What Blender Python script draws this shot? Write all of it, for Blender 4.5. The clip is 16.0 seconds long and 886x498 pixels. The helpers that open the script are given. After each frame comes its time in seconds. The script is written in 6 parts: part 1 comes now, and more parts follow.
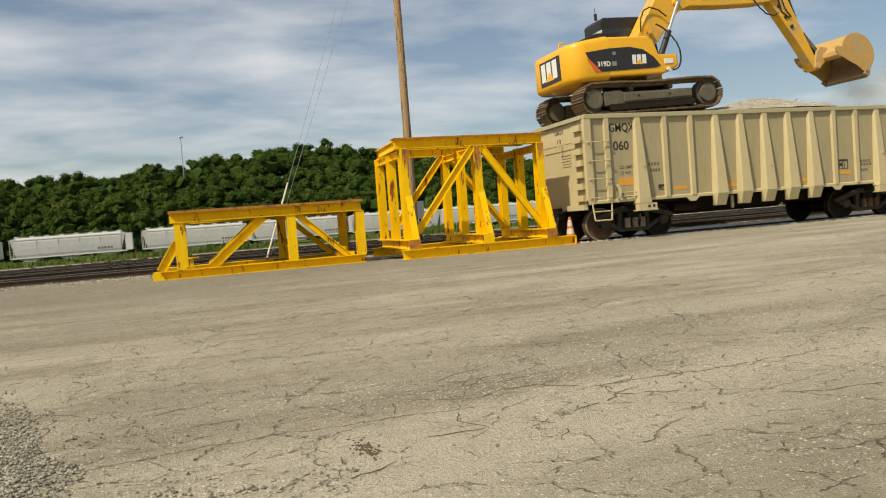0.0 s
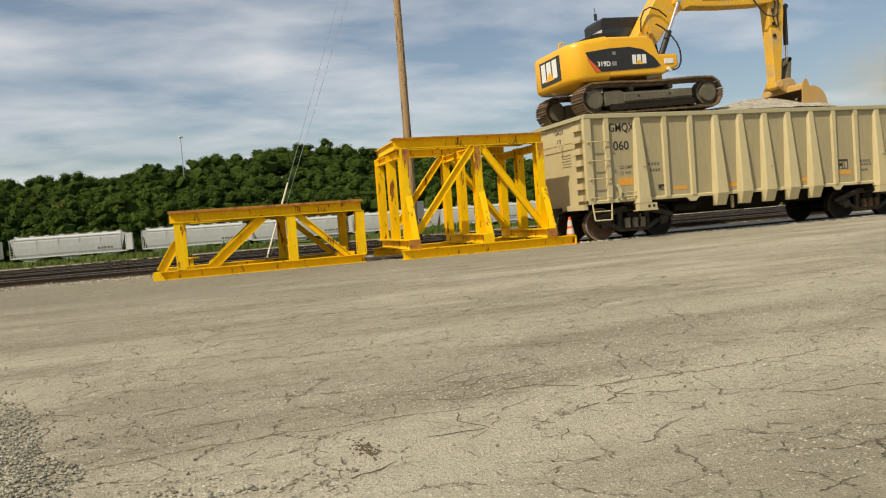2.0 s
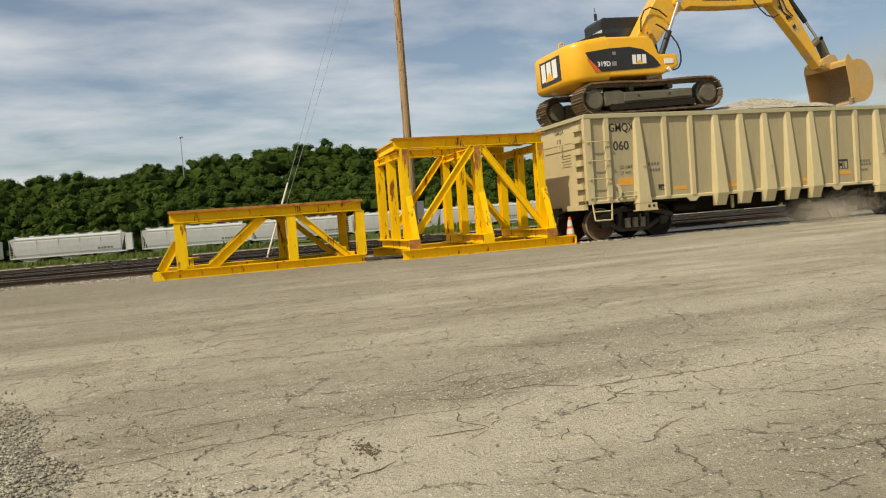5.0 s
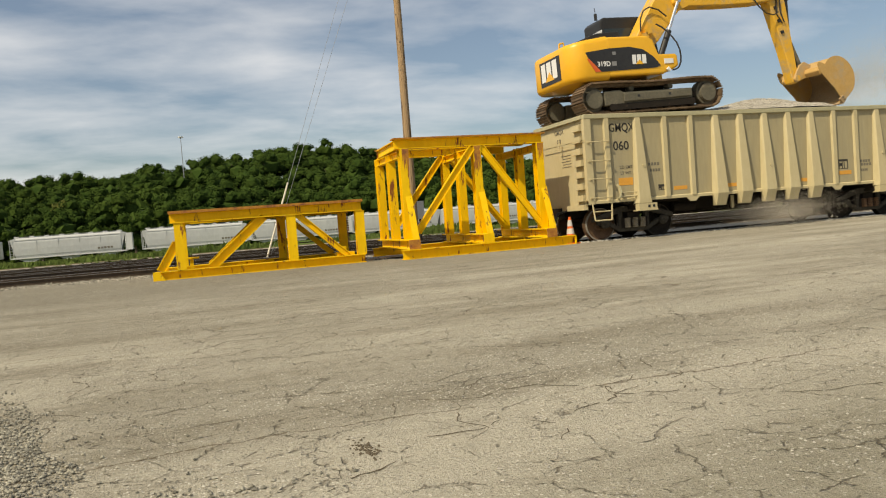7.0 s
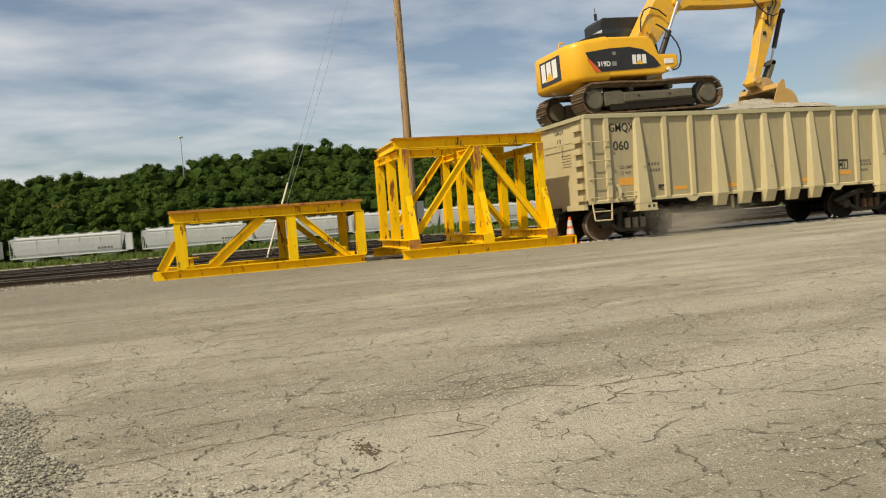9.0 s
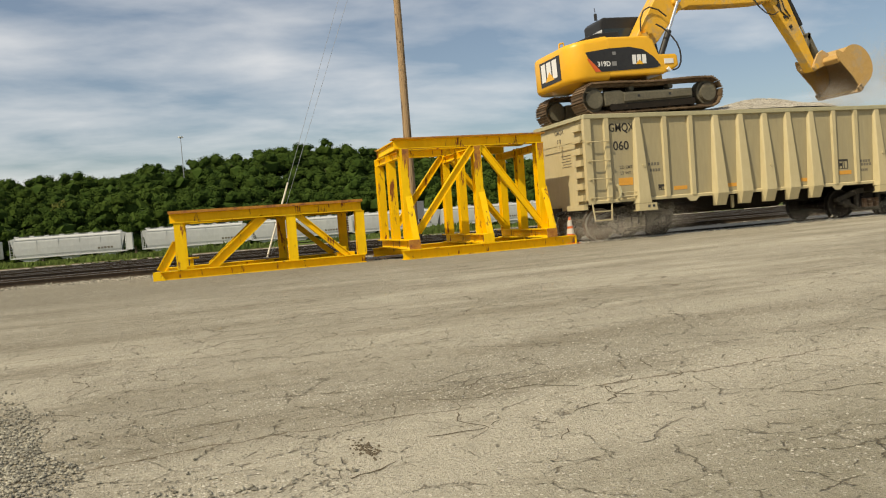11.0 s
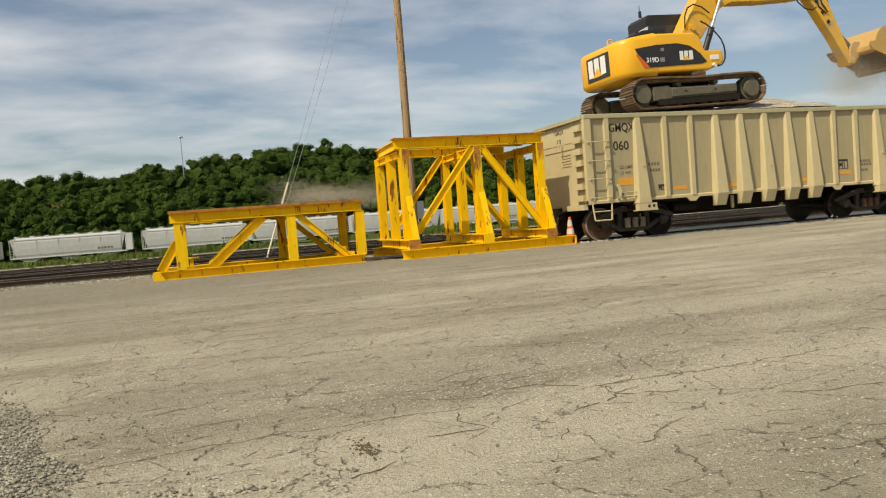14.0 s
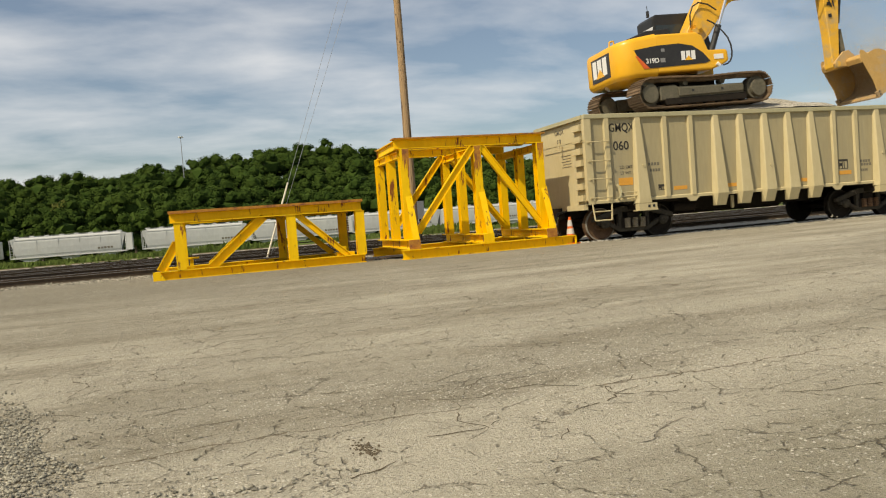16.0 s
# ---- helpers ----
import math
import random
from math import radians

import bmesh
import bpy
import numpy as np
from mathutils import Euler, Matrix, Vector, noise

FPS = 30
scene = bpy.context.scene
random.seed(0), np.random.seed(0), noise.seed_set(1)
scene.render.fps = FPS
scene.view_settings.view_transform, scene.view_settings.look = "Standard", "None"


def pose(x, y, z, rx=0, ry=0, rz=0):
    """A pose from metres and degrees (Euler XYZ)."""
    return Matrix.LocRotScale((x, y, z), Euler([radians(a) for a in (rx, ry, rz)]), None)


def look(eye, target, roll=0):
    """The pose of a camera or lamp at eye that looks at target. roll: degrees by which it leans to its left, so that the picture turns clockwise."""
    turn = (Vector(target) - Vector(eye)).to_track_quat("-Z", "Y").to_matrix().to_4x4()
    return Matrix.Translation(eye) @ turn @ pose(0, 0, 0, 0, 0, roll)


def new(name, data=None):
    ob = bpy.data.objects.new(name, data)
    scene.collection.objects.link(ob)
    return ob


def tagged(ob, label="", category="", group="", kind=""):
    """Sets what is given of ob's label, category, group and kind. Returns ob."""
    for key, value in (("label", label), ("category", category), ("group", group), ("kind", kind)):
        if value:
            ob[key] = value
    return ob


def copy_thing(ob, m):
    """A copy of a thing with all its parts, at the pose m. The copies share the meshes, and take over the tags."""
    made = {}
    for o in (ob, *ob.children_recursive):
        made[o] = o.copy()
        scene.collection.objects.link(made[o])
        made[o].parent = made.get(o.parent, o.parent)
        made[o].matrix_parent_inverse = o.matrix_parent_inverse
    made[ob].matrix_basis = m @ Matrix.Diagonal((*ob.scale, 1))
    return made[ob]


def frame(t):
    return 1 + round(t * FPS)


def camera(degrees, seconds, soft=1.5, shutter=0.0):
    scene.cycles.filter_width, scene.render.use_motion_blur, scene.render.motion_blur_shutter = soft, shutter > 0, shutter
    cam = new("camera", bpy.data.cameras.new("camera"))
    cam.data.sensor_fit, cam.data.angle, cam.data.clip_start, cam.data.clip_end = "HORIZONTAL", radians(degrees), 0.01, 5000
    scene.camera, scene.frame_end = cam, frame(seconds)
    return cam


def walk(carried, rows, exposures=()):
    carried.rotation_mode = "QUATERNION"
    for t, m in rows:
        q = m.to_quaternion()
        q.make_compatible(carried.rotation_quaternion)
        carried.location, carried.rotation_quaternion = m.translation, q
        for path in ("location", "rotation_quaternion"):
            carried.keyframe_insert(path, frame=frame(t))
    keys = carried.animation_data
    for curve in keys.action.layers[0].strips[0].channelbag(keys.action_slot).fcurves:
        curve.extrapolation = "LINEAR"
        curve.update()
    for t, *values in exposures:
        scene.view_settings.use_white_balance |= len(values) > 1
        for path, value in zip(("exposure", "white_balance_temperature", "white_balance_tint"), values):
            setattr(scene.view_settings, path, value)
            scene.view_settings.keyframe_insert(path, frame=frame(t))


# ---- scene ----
EYE = Vector((-10.03, -18.0, 0.905))
AHEAD = Vector((0.3102, 0.9498, -0.0412))
cam = camera(62.22, 16.0, soft=1.15)
VIEW = look(EYE, EYE + AHEAD, -4.37)
walk(cam, [(0.0, VIEW), (16.0, VIEW)], [(0.0, 0.10, 7050, 8), (16.0, 0.10, 7050, 8)])

# ---- light ----
SUN_FROM = Vector((-0.56, -0.31, 0.71)).normalized()


def make_light():
    sun = new("sun", bpy.data.lights.new("sun", "SUN"))
    sun.data.energy, sun.data.angle, sun.data.color = 4.2, radians(0.6), (1.0, 0.90, 0.72)
    sun.matrix_world = look(SUN_FROM * 60, (0, 0, 0))
    world = bpy.data.worlds.new("sky")
    scene.world = world
    world.use_nodes = True
    nt = world.node_tree
    nt.nodes.clear()
    out, bg = nt.nodes.new("ShaderNodeOutputWorld"), nt.nodes.new("ShaderNodeBackground")
    sky = nt.nodes.new("ShaderNodeTexSky")
    sky.sky_type, sky.sun_disc = "NISHITA", False
    sky.sun_elevation = math.asin(SUN_FROM.z)
    sky.sun_rotation = math.atan2(SUN_FROM.x, SUN_FROM.y)
    sky.air_density, sky.dust_density, sky.ozone_density = 1.0, 1.2, 2.0
    geo, sep = nt.nodes.new("ShaderNodeTexCoord"), nt.nodes.new("ShaderNodeSeparateXYZ")
    nt.links.new(geo.outputs["Generated"], sep.inputs[0])
    # thin cloud sheets seen flat-on overhead and squeezed towards the horizon
    add = nt.nodes.new("ShaderNodeMath")
    add.operation, add.inputs[1].default_value = "ADD", 0.16
    nt.links.new(sep.outputs[2], add.inputs[0])
    div = nt.nodes.new("ShaderNodeVectorMath")
    div.operation = "DIVIDE"
    comb = nt.nodes.new("ShaderNodeCombineXYZ")
    for i in range(3):
        nt.links.new(add.outputs[0], comb.inputs[i])
    nt.links.new(geo.outputs["Generated"], div.inputs[0])
    nt.links.new(comb.outputs[0], div.inputs[1])
    turn = nt.nodes.new("ShaderNodeMapping")
    turn.inputs["Rotation"].default_value = (0, 0, radians(22))
    turn.inputs["Scale"].default_value = (1.0, 1.5, 1.0)
    nt.links.new(div.outputs[0], turn.inputs[0])
    n = nt.nodes.new("ShaderNodeTexNoise")
    n.inputs["Scale"].default_value, n.inputs["Detail"].default_value, n.inputs["Roughness"].default_value = 1.5, 8, 0.52
    n.inputs["Distortion"].default_value = 0.15
    nt.links.new(turn.outputs[0], n.inputs["Vector"])
    ramp = nt.nodes.new("ShaderNodeMapRange")
    ramp.inputs[1].default_value, ramp.inputs[2].default_value = 0.36, 0.78
    ramp.inputs[3].default_value, ramp.inputs[4].default_value = 0.06, 0.78
    # the cloud sheet thins out towards the east
    east = nt.nodes.new("ShaderNodeMath")
    east.operation, east.inputs[1].default_value = "MULTIPLY_ADD", -0.16
    nt.links.new(sep.outputs[0], east.inputs[0])
    nt.links.new(n.outputs[0], east.inputs[2])
    nt.links.new(east.outputs[0], ramp.inputs[0])
    mix = nt.nodes.new("ShaderNodeMix")
    mix.data_type = "RGBA"
    nt.links.new(ramp.outputs[0], mix.inputs[0])
    nt.links.new(sky.outputs[0], mix.inputs[6])
    mix.inputs[7].default_value = (9.1, 9.3, 9.9, 1)
    nt.links.new(mix.outputs[2], bg.inputs[0])
    bg.inputs[1].default_value = 0.088
    nt.links.new(bg.outputs[0], out.inputs[0])


make_light()


# ---- materials ----
def surface(name, base, other, scale=3.0, rough=0.6, metal=0.0, bump=0.15, bump_scale=40.0,
            wear=None, wear_at=0.62, wear_scale=1.5, wear_width=0.05, stretch=(1, 1, 1), per_piece=0.0, coat=0.0, spec=0.35):
    """A painted, stony or metal surface: two colours at two scales, patches of wear, fine relief."""
    m = bpy.data.materials.new(name)
    m.use_nodes = True
    nt = m.node_tree
    b = nt.nodes["Principled BSDF"]
    tc, mp = nt.nodes.new("ShaderNodeTexCoord"), nt.nodes.new("ShaderNodeMapping")
    mp.inputs["Scale"].default_value = stretch
    nt.links.new(tc.outputs["Object"], mp.inputs[0])

    def noise_at(s, detail=5, rough_=0.6):
        n = nt.nodes.new("ShaderNodeTexNoise")
        n.inputs["Scale"].default_value, n.inputs["Detail"].default_value, n.inputs["Roughness"].default_value = s, detail, rough_
        nt.links.new(mp.outputs[0], n.inputs["Vector"])
        return n.outputs[0]

    def mixed(fac, a, c):
        x = nt.nodes.new("ShaderNodeMix")
        x.data_type = "RGBA"
        nt.links.new(fac, x.inputs[0])
        for v, k in ((a, 6), (c, 7)):
            if isinstance(v, tuple):
                x.inputs[k].default_value = (*v, 1)
            else:
                nt.links.new(v, x.inputs[k])
        return x.outputs[2]

    def ramp(v, lo, hi):
        r = nt.nodes.new("ShaderNodeMapRange")
        r.inputs[1].default_value, r.inputs[2].default_value = lo, hi
        nt.links.new(v, r.inputs[0])
        return r.outputs[0]

    col = mixed(ramp(noise_at(scale), 0.3, 0.7), base, other)
    fine = ramp(noise_at(scale * 14, 3), 0.25, 0.75)
    col = mixed(fine, col, mixed(ramp(noise_at(scale * 5), 0.35, 0.65), base, other))
    if wear:
        col = mixed(ramp(noise_at(wear_scale, 8, 0.68), wear_at, wear_at + wear_width), col, wear)
    if per_piece:
        info = nt.nodes.new("ShaderNodeObjectInfo")
        hsv = nt.nodes.new("ShaderNodeHueSaturation")
        nt.links.new(ramp_back(nt, info.outputs["Random"], 1 - per_piece, 1 + per_piece), hsv.inputs["Value"])
        nt.links.new(col, hsv.inputs["Color"])
        col = hsv.outputs[0]
    nt.links.new(col, b.inputs["Base Color"])
    b.inputs["Roughness"].default_value, b.inputs["Metallic"].default_value = rough, metal
    b.inputs["Coat Weight"].default_value = coat
    b.inputs["Specular IOR Level"].default_value = spec
    if bump:
        bp = nt.nodes.new("ShaderNodeBump")
        bp.inputs["Strength"].default_value, bp.inputs["Distance"].default_value = bump, 0.02
        nt.links.new(noise_at(bump_scale, 4), bp.inputs["Height"])
        nt.links.new(bp.outputs[0], b.inputs["Normal"])
    return m


def ramp_back(nt, v, lo, hi):
    r = nt.nodes.new("ShaderNodeMapRange")
    r.inputs[3].default_value, r.inputs[4].default_value = lo, hi
    nt.links.new(v, r.inputs[0])
    return r.outputs[0]


def island_tint(m, lo, hi):
    """Varies the pieces of one joined mesh in brightness."""
    nt = m.node_tree
    b = nt.nodes["Principled BSDF"]
    link = b.inputs["Base Color"].links[0]
    src = link.from_socket
    geo, hsv = nt.nodes.new("ShaderNodeNewGeometry"), nt.nodes.new("ShaderNodeHueSaturation")
    nt.links.new(ramp_back(nt, geo.outputs["Random Per Island"], lo, hi), hsv.inputs["Value"])
    nt.links.new(src, hsv.inputs["Color"])
    nt.links.new(hsv.outputs[0], b.inputs["Base Color"])
    return m


def asphalt():
    m = bpy.data.materials.new("worn_asphalt")
    m.use_nodes = True
    nt = m.node_tree
    b = nt.nodes["Principled BSDF"]
    tc = nt.nodes.new("ShaderNodeTexCoord")

    def mapped(sc, rot=0):
        mp = nt.nodes.new("ShaderNodeMapping")
        mp.inputs["Scale"].default_value = sc
        mp.inputs["Rotation"].default_value = (0, 0, radians(rot))
        nt.links.new(tc.outputs["Object"], mp.inputs[0])
        return mp.outputs[0]

    def noise_at(vec, s, detail=5, r=0.6):
        n = nt.nodes.new("ShaderNodeTexNoise")
        n.inputs["Scale"].default_value, n.inputs["Detail"].default_value, n.inputs["Roughness"].default_value = s, detail, r
        nt.links.new(vec, n.inputs["Vector"])
        return n

    def rng(v, a, c, lo=0.0, hi=1.0):
        r = nt.nodes.new("ShaderNodeMapRange")
        for i, x in enumerate((a, c, lo, hi)):
            r.inputs[i + 1].default_value = x
        nt.links.new(v, r.inputs[0])
        return r.outputs[0]

    def op(kind, a, c):
        x = nt.nodes.new("ShaderNodeMath")
        x.operation = kind
        for i, v in enumerate((a, c)):
            if isinstance(v, float):
                x.inputs[i].default_value = v
            else:
                nt.links.new(v, x.inputs[i])
        return x.outputs[0]

    def mixed(fac, a, c):
        x = nt.nodes.new("ShaderNodeMix")
        x.data_type = "RGBA"
        nt.links.new(fac, x.inputs[0])
        for v, k in ((a, 6), (c, 7)):
            if isinstance(v, tuple):
                x.inputs[k].default_value = (*v, 1)
            else:
                nt.links.new(v, x.inputs[k])
        return x.outputs[2]

    flat = mapped((1, 1, 1))
    col = mixed(rng(noise_at(mapped((0.35, 1.0, 1), 4), 0.55, 6).outputs[0], 0.35, 0.66), (0.275, 0.25, 0.19), (0.49, 0.45, 0.355))
    col = mixed(rng(noise_at(mapped((0.16, 0.9, 1), 3), 1.1, 5, 0.65).outputs[0], 0.46, 0.62, 0, 0.9), col, (0.225, 0.20, 0.145))
    col = mixed(rng(noise_at(mapped((0.5, 1.2, 1), 10), 0.9, 6, 0.7).outputs[0], 0.53, 0.66, 0, 0.7), col, (0.50, 0.462, 0.365))
    # cinder dirt tracked over the side towards the rails
    place = nt.nodes.new("ShaderNodeSeparateXYZ")
    nt.links.new(tc.outputs["Object"], place.inputs[0])
    toward = op("ADD", place.outputs[1], op("MULTIPLY", noise_at(mapped((0.25, 0.8, 1)), 0.5, 5).outputs[0], 7.0))
    toward = op("SUBTRACT", toward, op("MULTIPLY", place.outputs[0], 0.45))
    col = mixed(rng(toward, -2.5, 5.0, 0, 0.90), col, (0.175, 0.158, 0.118))
    # a coarser, darker patch of older paving
    older = op("ADD", place.outputs[1], op("MULTIPLY", noise_at(mapped((0.7, 1.0, 1)), 1.3, 5).outputs[0], 1.2))
    older = op("SUBTRACT", older, op("MULTIPLY", op("ADD", place.outputs[0], 9.0), 0.3))
    col = mixed(rng(older, -15.0, -15.6, 0, 0.6), col, (0.215, 0.198, 0.138))
    col = mixed(rng(noise_at(flat, 9, 4, 0.7).outputs[0], 0.4, 0.7, 0, 0.4), col, (0.44, 0.405, 0.32))
    col = mixed(rng(noise_at(flat, 38, 3, 0.8).outputs[0], 0.45, 0.72, 0, 0.6), col, (0.19, 0.168, 0.12))
    col = mixed(rng(noise_at(flat, 140, 2, 0.8).outputs[0], 0.52, 0.72, 0, 0.7), col, (0.60, 0.56, 0.46))
    # exposed stone chips
    chip = nt.nodes.new("ShaderNodeTexVoronoi")
    chip.inputs["Scale"].default_value = 62
    nt.links.new(flat, chip.inputs["Vector"])
    sepc = nt.nodes.new("ShaderNodeSeparateColor")
    nt.links.new(chip.outputs["Color"], sepc.inputs[0])
    light = op("MULTIPLY", rng(sepc.outputs[0], 0.68, 0.76), rng(chip.outputs["Distance"], 0.42, 0.25))
    light = op("MULTIPLY", light, rng(noise_at(flat, 0.8, 4).outputs[0], 0.42, 0.62, 0.15, 1.0))
    col = mixed(light, col, (0.72, 0.68, 0.58))
    dark = op("MULTIPLY", rng(sepc.outputs[1], 0.84, 0.88), rng(chip.outputs["Distance"], 0.42, 0.25))
    col = mixed(op("MULTIPLY", dark, 0.6), col, (0.14, 0.12, 0.095))
    # cracks: two nets of broken lines
    heights = []
    for sc, width, thr, stretch, rot in ((0.62, 0.0052, 0.47, (0.75, 1.35, 1), 6), (2.1, 0.010, 0.47, (0.85, 1.15, 1), 12), (0.27, 0.0022, 0.42, (0.22, 1.5, 1), 3), (4.3, 0.018, 0.51, (0.9, 1.1, 1), 20)):
        vec = mapped(stretch, rot)
        wob = nt.nodes.new("ShaderNodeVectorMath")
        wob.operation = "MULTIPLY_ADD"
        nn = noise_at(vec, sc * 3.2, 5, 0.7)
        nt.links.new(nn.outputs["Color"], wob.inputs[0])
        wob.inputs[1].default_value = (0.30 / sc, 0.30 / sc, 0)
        nt.links.new(vec, wob.inputs[2])
        vo = nt.nodes.new("ShaderNodeTexVoronoi")
        vo.feature = "DISTANCE_TO_EDGE"
        vo.inputs["Scale"].default_value = sc
        nt.links.new(wob.outputs[0], vo.inputs["Vector"])
        line = rng(vo.outputs["Distance"], width * 1.0, width * 0.25)
        mask = rng(noise_at(vec, sc * 2.3, 4).outputs[0], thr, thr + 0.08)
        line = op("MULTIPLY", line, mask)
        heights.append(line)
        col = mixed(op("MULTIPLY", line, 0.52), col, (0.085, 0.062, 0.038))
    # long paving seams that run with the tracks
    sep = nt.nodes.new("ShaderNodeSeparateXYZ")
    nt.links.new(tc.outputs["Object"], sep.inputs[0])
    wav = op("MULTIPLY", noise_at(mapped((0.5, 0.5, 1)), 1.6, 6, 0.7).outputs[0], 0.5)
    for y0, thr in ((-11.47, 0.40), (-14.97, 0.40), (-8.4, 0.50), (-5.6, 0.46)):
        away = op("ABSOLUTE", op("SUBTRACT", op("ADD", sep.outputs[1], wav), y0 + 0.25 + 0.25), 0.0)
        line = op("MULTIPLY", rng(away, 0.014, 0.003), rng(noise_at(mapped((1, 0.2, 1)), 0.8, 4).outputs[0], thr, thr + 0.1))
        col = mixed(op("MULTIPLY", line, 0.75), col, (0.10, 0.072, 0.042))
    nt.links.new(col, b.inputs["Base Color"])
    b.inputs["Roughness"].default_value = 0.95
    b.inputs["Specular IOR Level"].default_value = 0.1
    h = op("SUBTRACT", noise_at(flat, 70, 4, 0.7).outputs[0], op("MULTIPLY", op("MAXIMUM", op("MAXIMUM", heights[0], heights[1]), op("MAXIMUM", heights[2], heights[3])), 1.3))
    h = op("ADD", h, op("MULTIPLY", noise_at(flat, 9, 5, 0.7).outputs[0], 1.1))
    bp = nt.nodes.new("ShaderNodeBump")
    bp.inputs["Strength"].default_value, bp.inputs["Distance"].default_value = 0.9, 0.018
    nt.links.new(h, bp.inputs["Height"])
    nt.links.new(bp.outputs[0], b.inputs["Normal"])
    return m


M_ASPHALT = asphalt()
M_YARD = surface("yard_cinders", (0.032, 0.030, 0.021), (0.070, 0.064, 0.046), 1.2, 0.95, bump=0.3, bump_scale=25, stretch=(0.3, 1, 1), spec=0.03)
M_DIRT = surface("brown_yard_dirt", (0.10, 0.075, 0.045), (0.17, 0.13, 0.085), 0.6, 0.95, bump=0.3, bump_scale=10, stretch=(0.3, 1, 1), wear=(0.07, 0.09, 0.03), wear_at=0.58, wear_scale=0.3, spec=0.04)
M_BALLAST = island_tint(surface("crushed_limestone", (0.40, 0.37, 0.31), (0.52, 0.49, 0.42), 9, 0.9, bump=0.4, bump_scale=60), 0.6, 1.15)
M_LOAD = surface("ballast_bed", (0.36, 0.33, 0.27), (0.50, 0.46, 0.39), 7, 0.95, bump=1.0, bump_scale=22, wear=(0.22, 0.20, 0.165), wear_at=0.55, wear_scale=16, wear_width=0.12)
M_GRASS = surface("weedy_grass", (0.060, 0.095, 0.022), (0.115, 0.15, 0.04), 0.8, 0.95, bump=0.8, bump_scale=18, wear=(0.17, 0.14, 0.085), wear_at=0.60, wear_scale=0.5, spec=0.04)
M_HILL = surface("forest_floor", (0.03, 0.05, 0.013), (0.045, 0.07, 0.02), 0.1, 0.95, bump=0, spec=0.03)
M_LEAF = island_tint(surface("tree_leaves", (0.023, 0.046, 0.010), (0.052, 0.080, 0.015), 0.09, 0.9, bump=0, spec=0.03), 0.88, 1.12)
M_BARK = surface("bark", (0.10, 0.075, 0.05), (0.16, 0.125, 0.09), 5, 0.9, bump=0.5)
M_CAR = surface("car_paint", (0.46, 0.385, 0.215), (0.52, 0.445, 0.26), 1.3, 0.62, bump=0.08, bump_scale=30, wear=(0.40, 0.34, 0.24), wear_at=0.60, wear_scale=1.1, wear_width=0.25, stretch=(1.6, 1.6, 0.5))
# darker tan than M_CAR, for side sheets and the plate behind the end brackets
M_SHEET = surface("darker_car_paint", (0.33, 0.28, 0.162), (0.385, 0.33, 0.195), 1.3, 0.7, bump=0.08, bump_scale=30, wear=(0.27, 0.24, 0.165), wear_at=0.52, wear_scale=1.1, wear_width=0.3, stretch=(2.0, 2.0, 0.35))
M_CHORD = surface("chord_paint", (0.35, 0.32, 0.19), (0.42, 0.385, 0.24), 2.5, 0.6, bump=0.1, wear=(0.27, 0.19, 0.11), wear_at=0.66, wear_scale=3)
M_UNDER = surface("grimy_steel", (0.013, 0.0105, 0.0085), (0.030, 0.024, 0.018), 5, 0.8, 0.0, bump=0.3, spec=0.15, wear=(0.10, 0.072, 0.048), wear_at=0.64, wear_scale=4)
M_TRUCK = surface("dusty_cast_steel", (0.030, 0.027, 0.021), (0.075, 0.066, 0.05), 3, 0.85, bump=0.3, spec=0.15, wear=(0.16, 0.135, 0.10), wear_at=0.60, wear_scale=4)
M_DUSTY = surface("dust_caked_steel", (0.17, 0.145, 0.105), (0.28, 0.245, 0.18), 8, 0.9, bump=0.3)
M_TREAD = surface("worn_tread_shine", (0.26, 0.235, 0.19), (0.34, 0.31, 0.26), 8, 0.5, 0.3, bump=0.1)
M_RUSTY = surface("rusty_steel", (0.085, 0.047, 0.026), (0.16, 0.095, 0.052), 6, 0.85, 0.1, bump=0.3)
M_INK = surface("black_lettering", (0.025, 0.023, 0.02), (0.04, 0.036, 0.03), 10, 0.7, bump=0)
M_FADED = surface("faded_lettering", (0.13, 0.115, 0.085), (0.17, 0.15, 0.11), 10, 0.7, bump=0)
M_ORANGE = surface("reflective_orange", (0.62, 0.29, 0.04), (0.68, 0.34, 0.06), 10, 0.5, bump=0)
M_FRAME = surface("yellow_steel_paint", (0.76, 0.455, 0.005), (0.88, 0.56, 0.008), 1.6, 0.6, bump=0.12, bump_scale=35, wear=(0.22, 0.075, 0.020), wear_at=0.585, wear_scale=3.6, wear_width=0.05, stretch=(1.6, 1.6, 0.35), spec=0.2)
M_FRAMETOP = surface("rusted_yellow_edge", (0.27, 0.095, 0.022), (0.48, 0.23, 0.03), 3.5, 0.75, bump=0.2, wear=(0.20, 0.075, 0.03), wear_at=0.56, wear_scale=4)
M_DECK = surface("rusted_deck_plate", (0.075, 0.048, 0.030), (0.15, 0.085, 0.045), 2.5, 0.85, bump=0.2, wear=(0.42, 0.25, 0.02), wear_at=0.64, wear_scale=3)
M_CAT = surface("machine_yellow", (0.78, 0.40, 0.018), (0.80, 0.43, 0.026), 1.2, 0.38, bump=0.02, coat=0.25, wear=(0.68, 0.40, 0.07), wear_at=0.62, wear_scale=1.4, wear_width=0.2)
M_BOOM = surface("dusty_machine_yellow", (0.68, 0.37, 0.03), (0.74, 0.42, 0.045), 1.4, 0.5, bump=0.05, wear=(0.47, 0.33, 0.15), wear_at=0.50, wear_scale=2.4, wear_width=0.16)
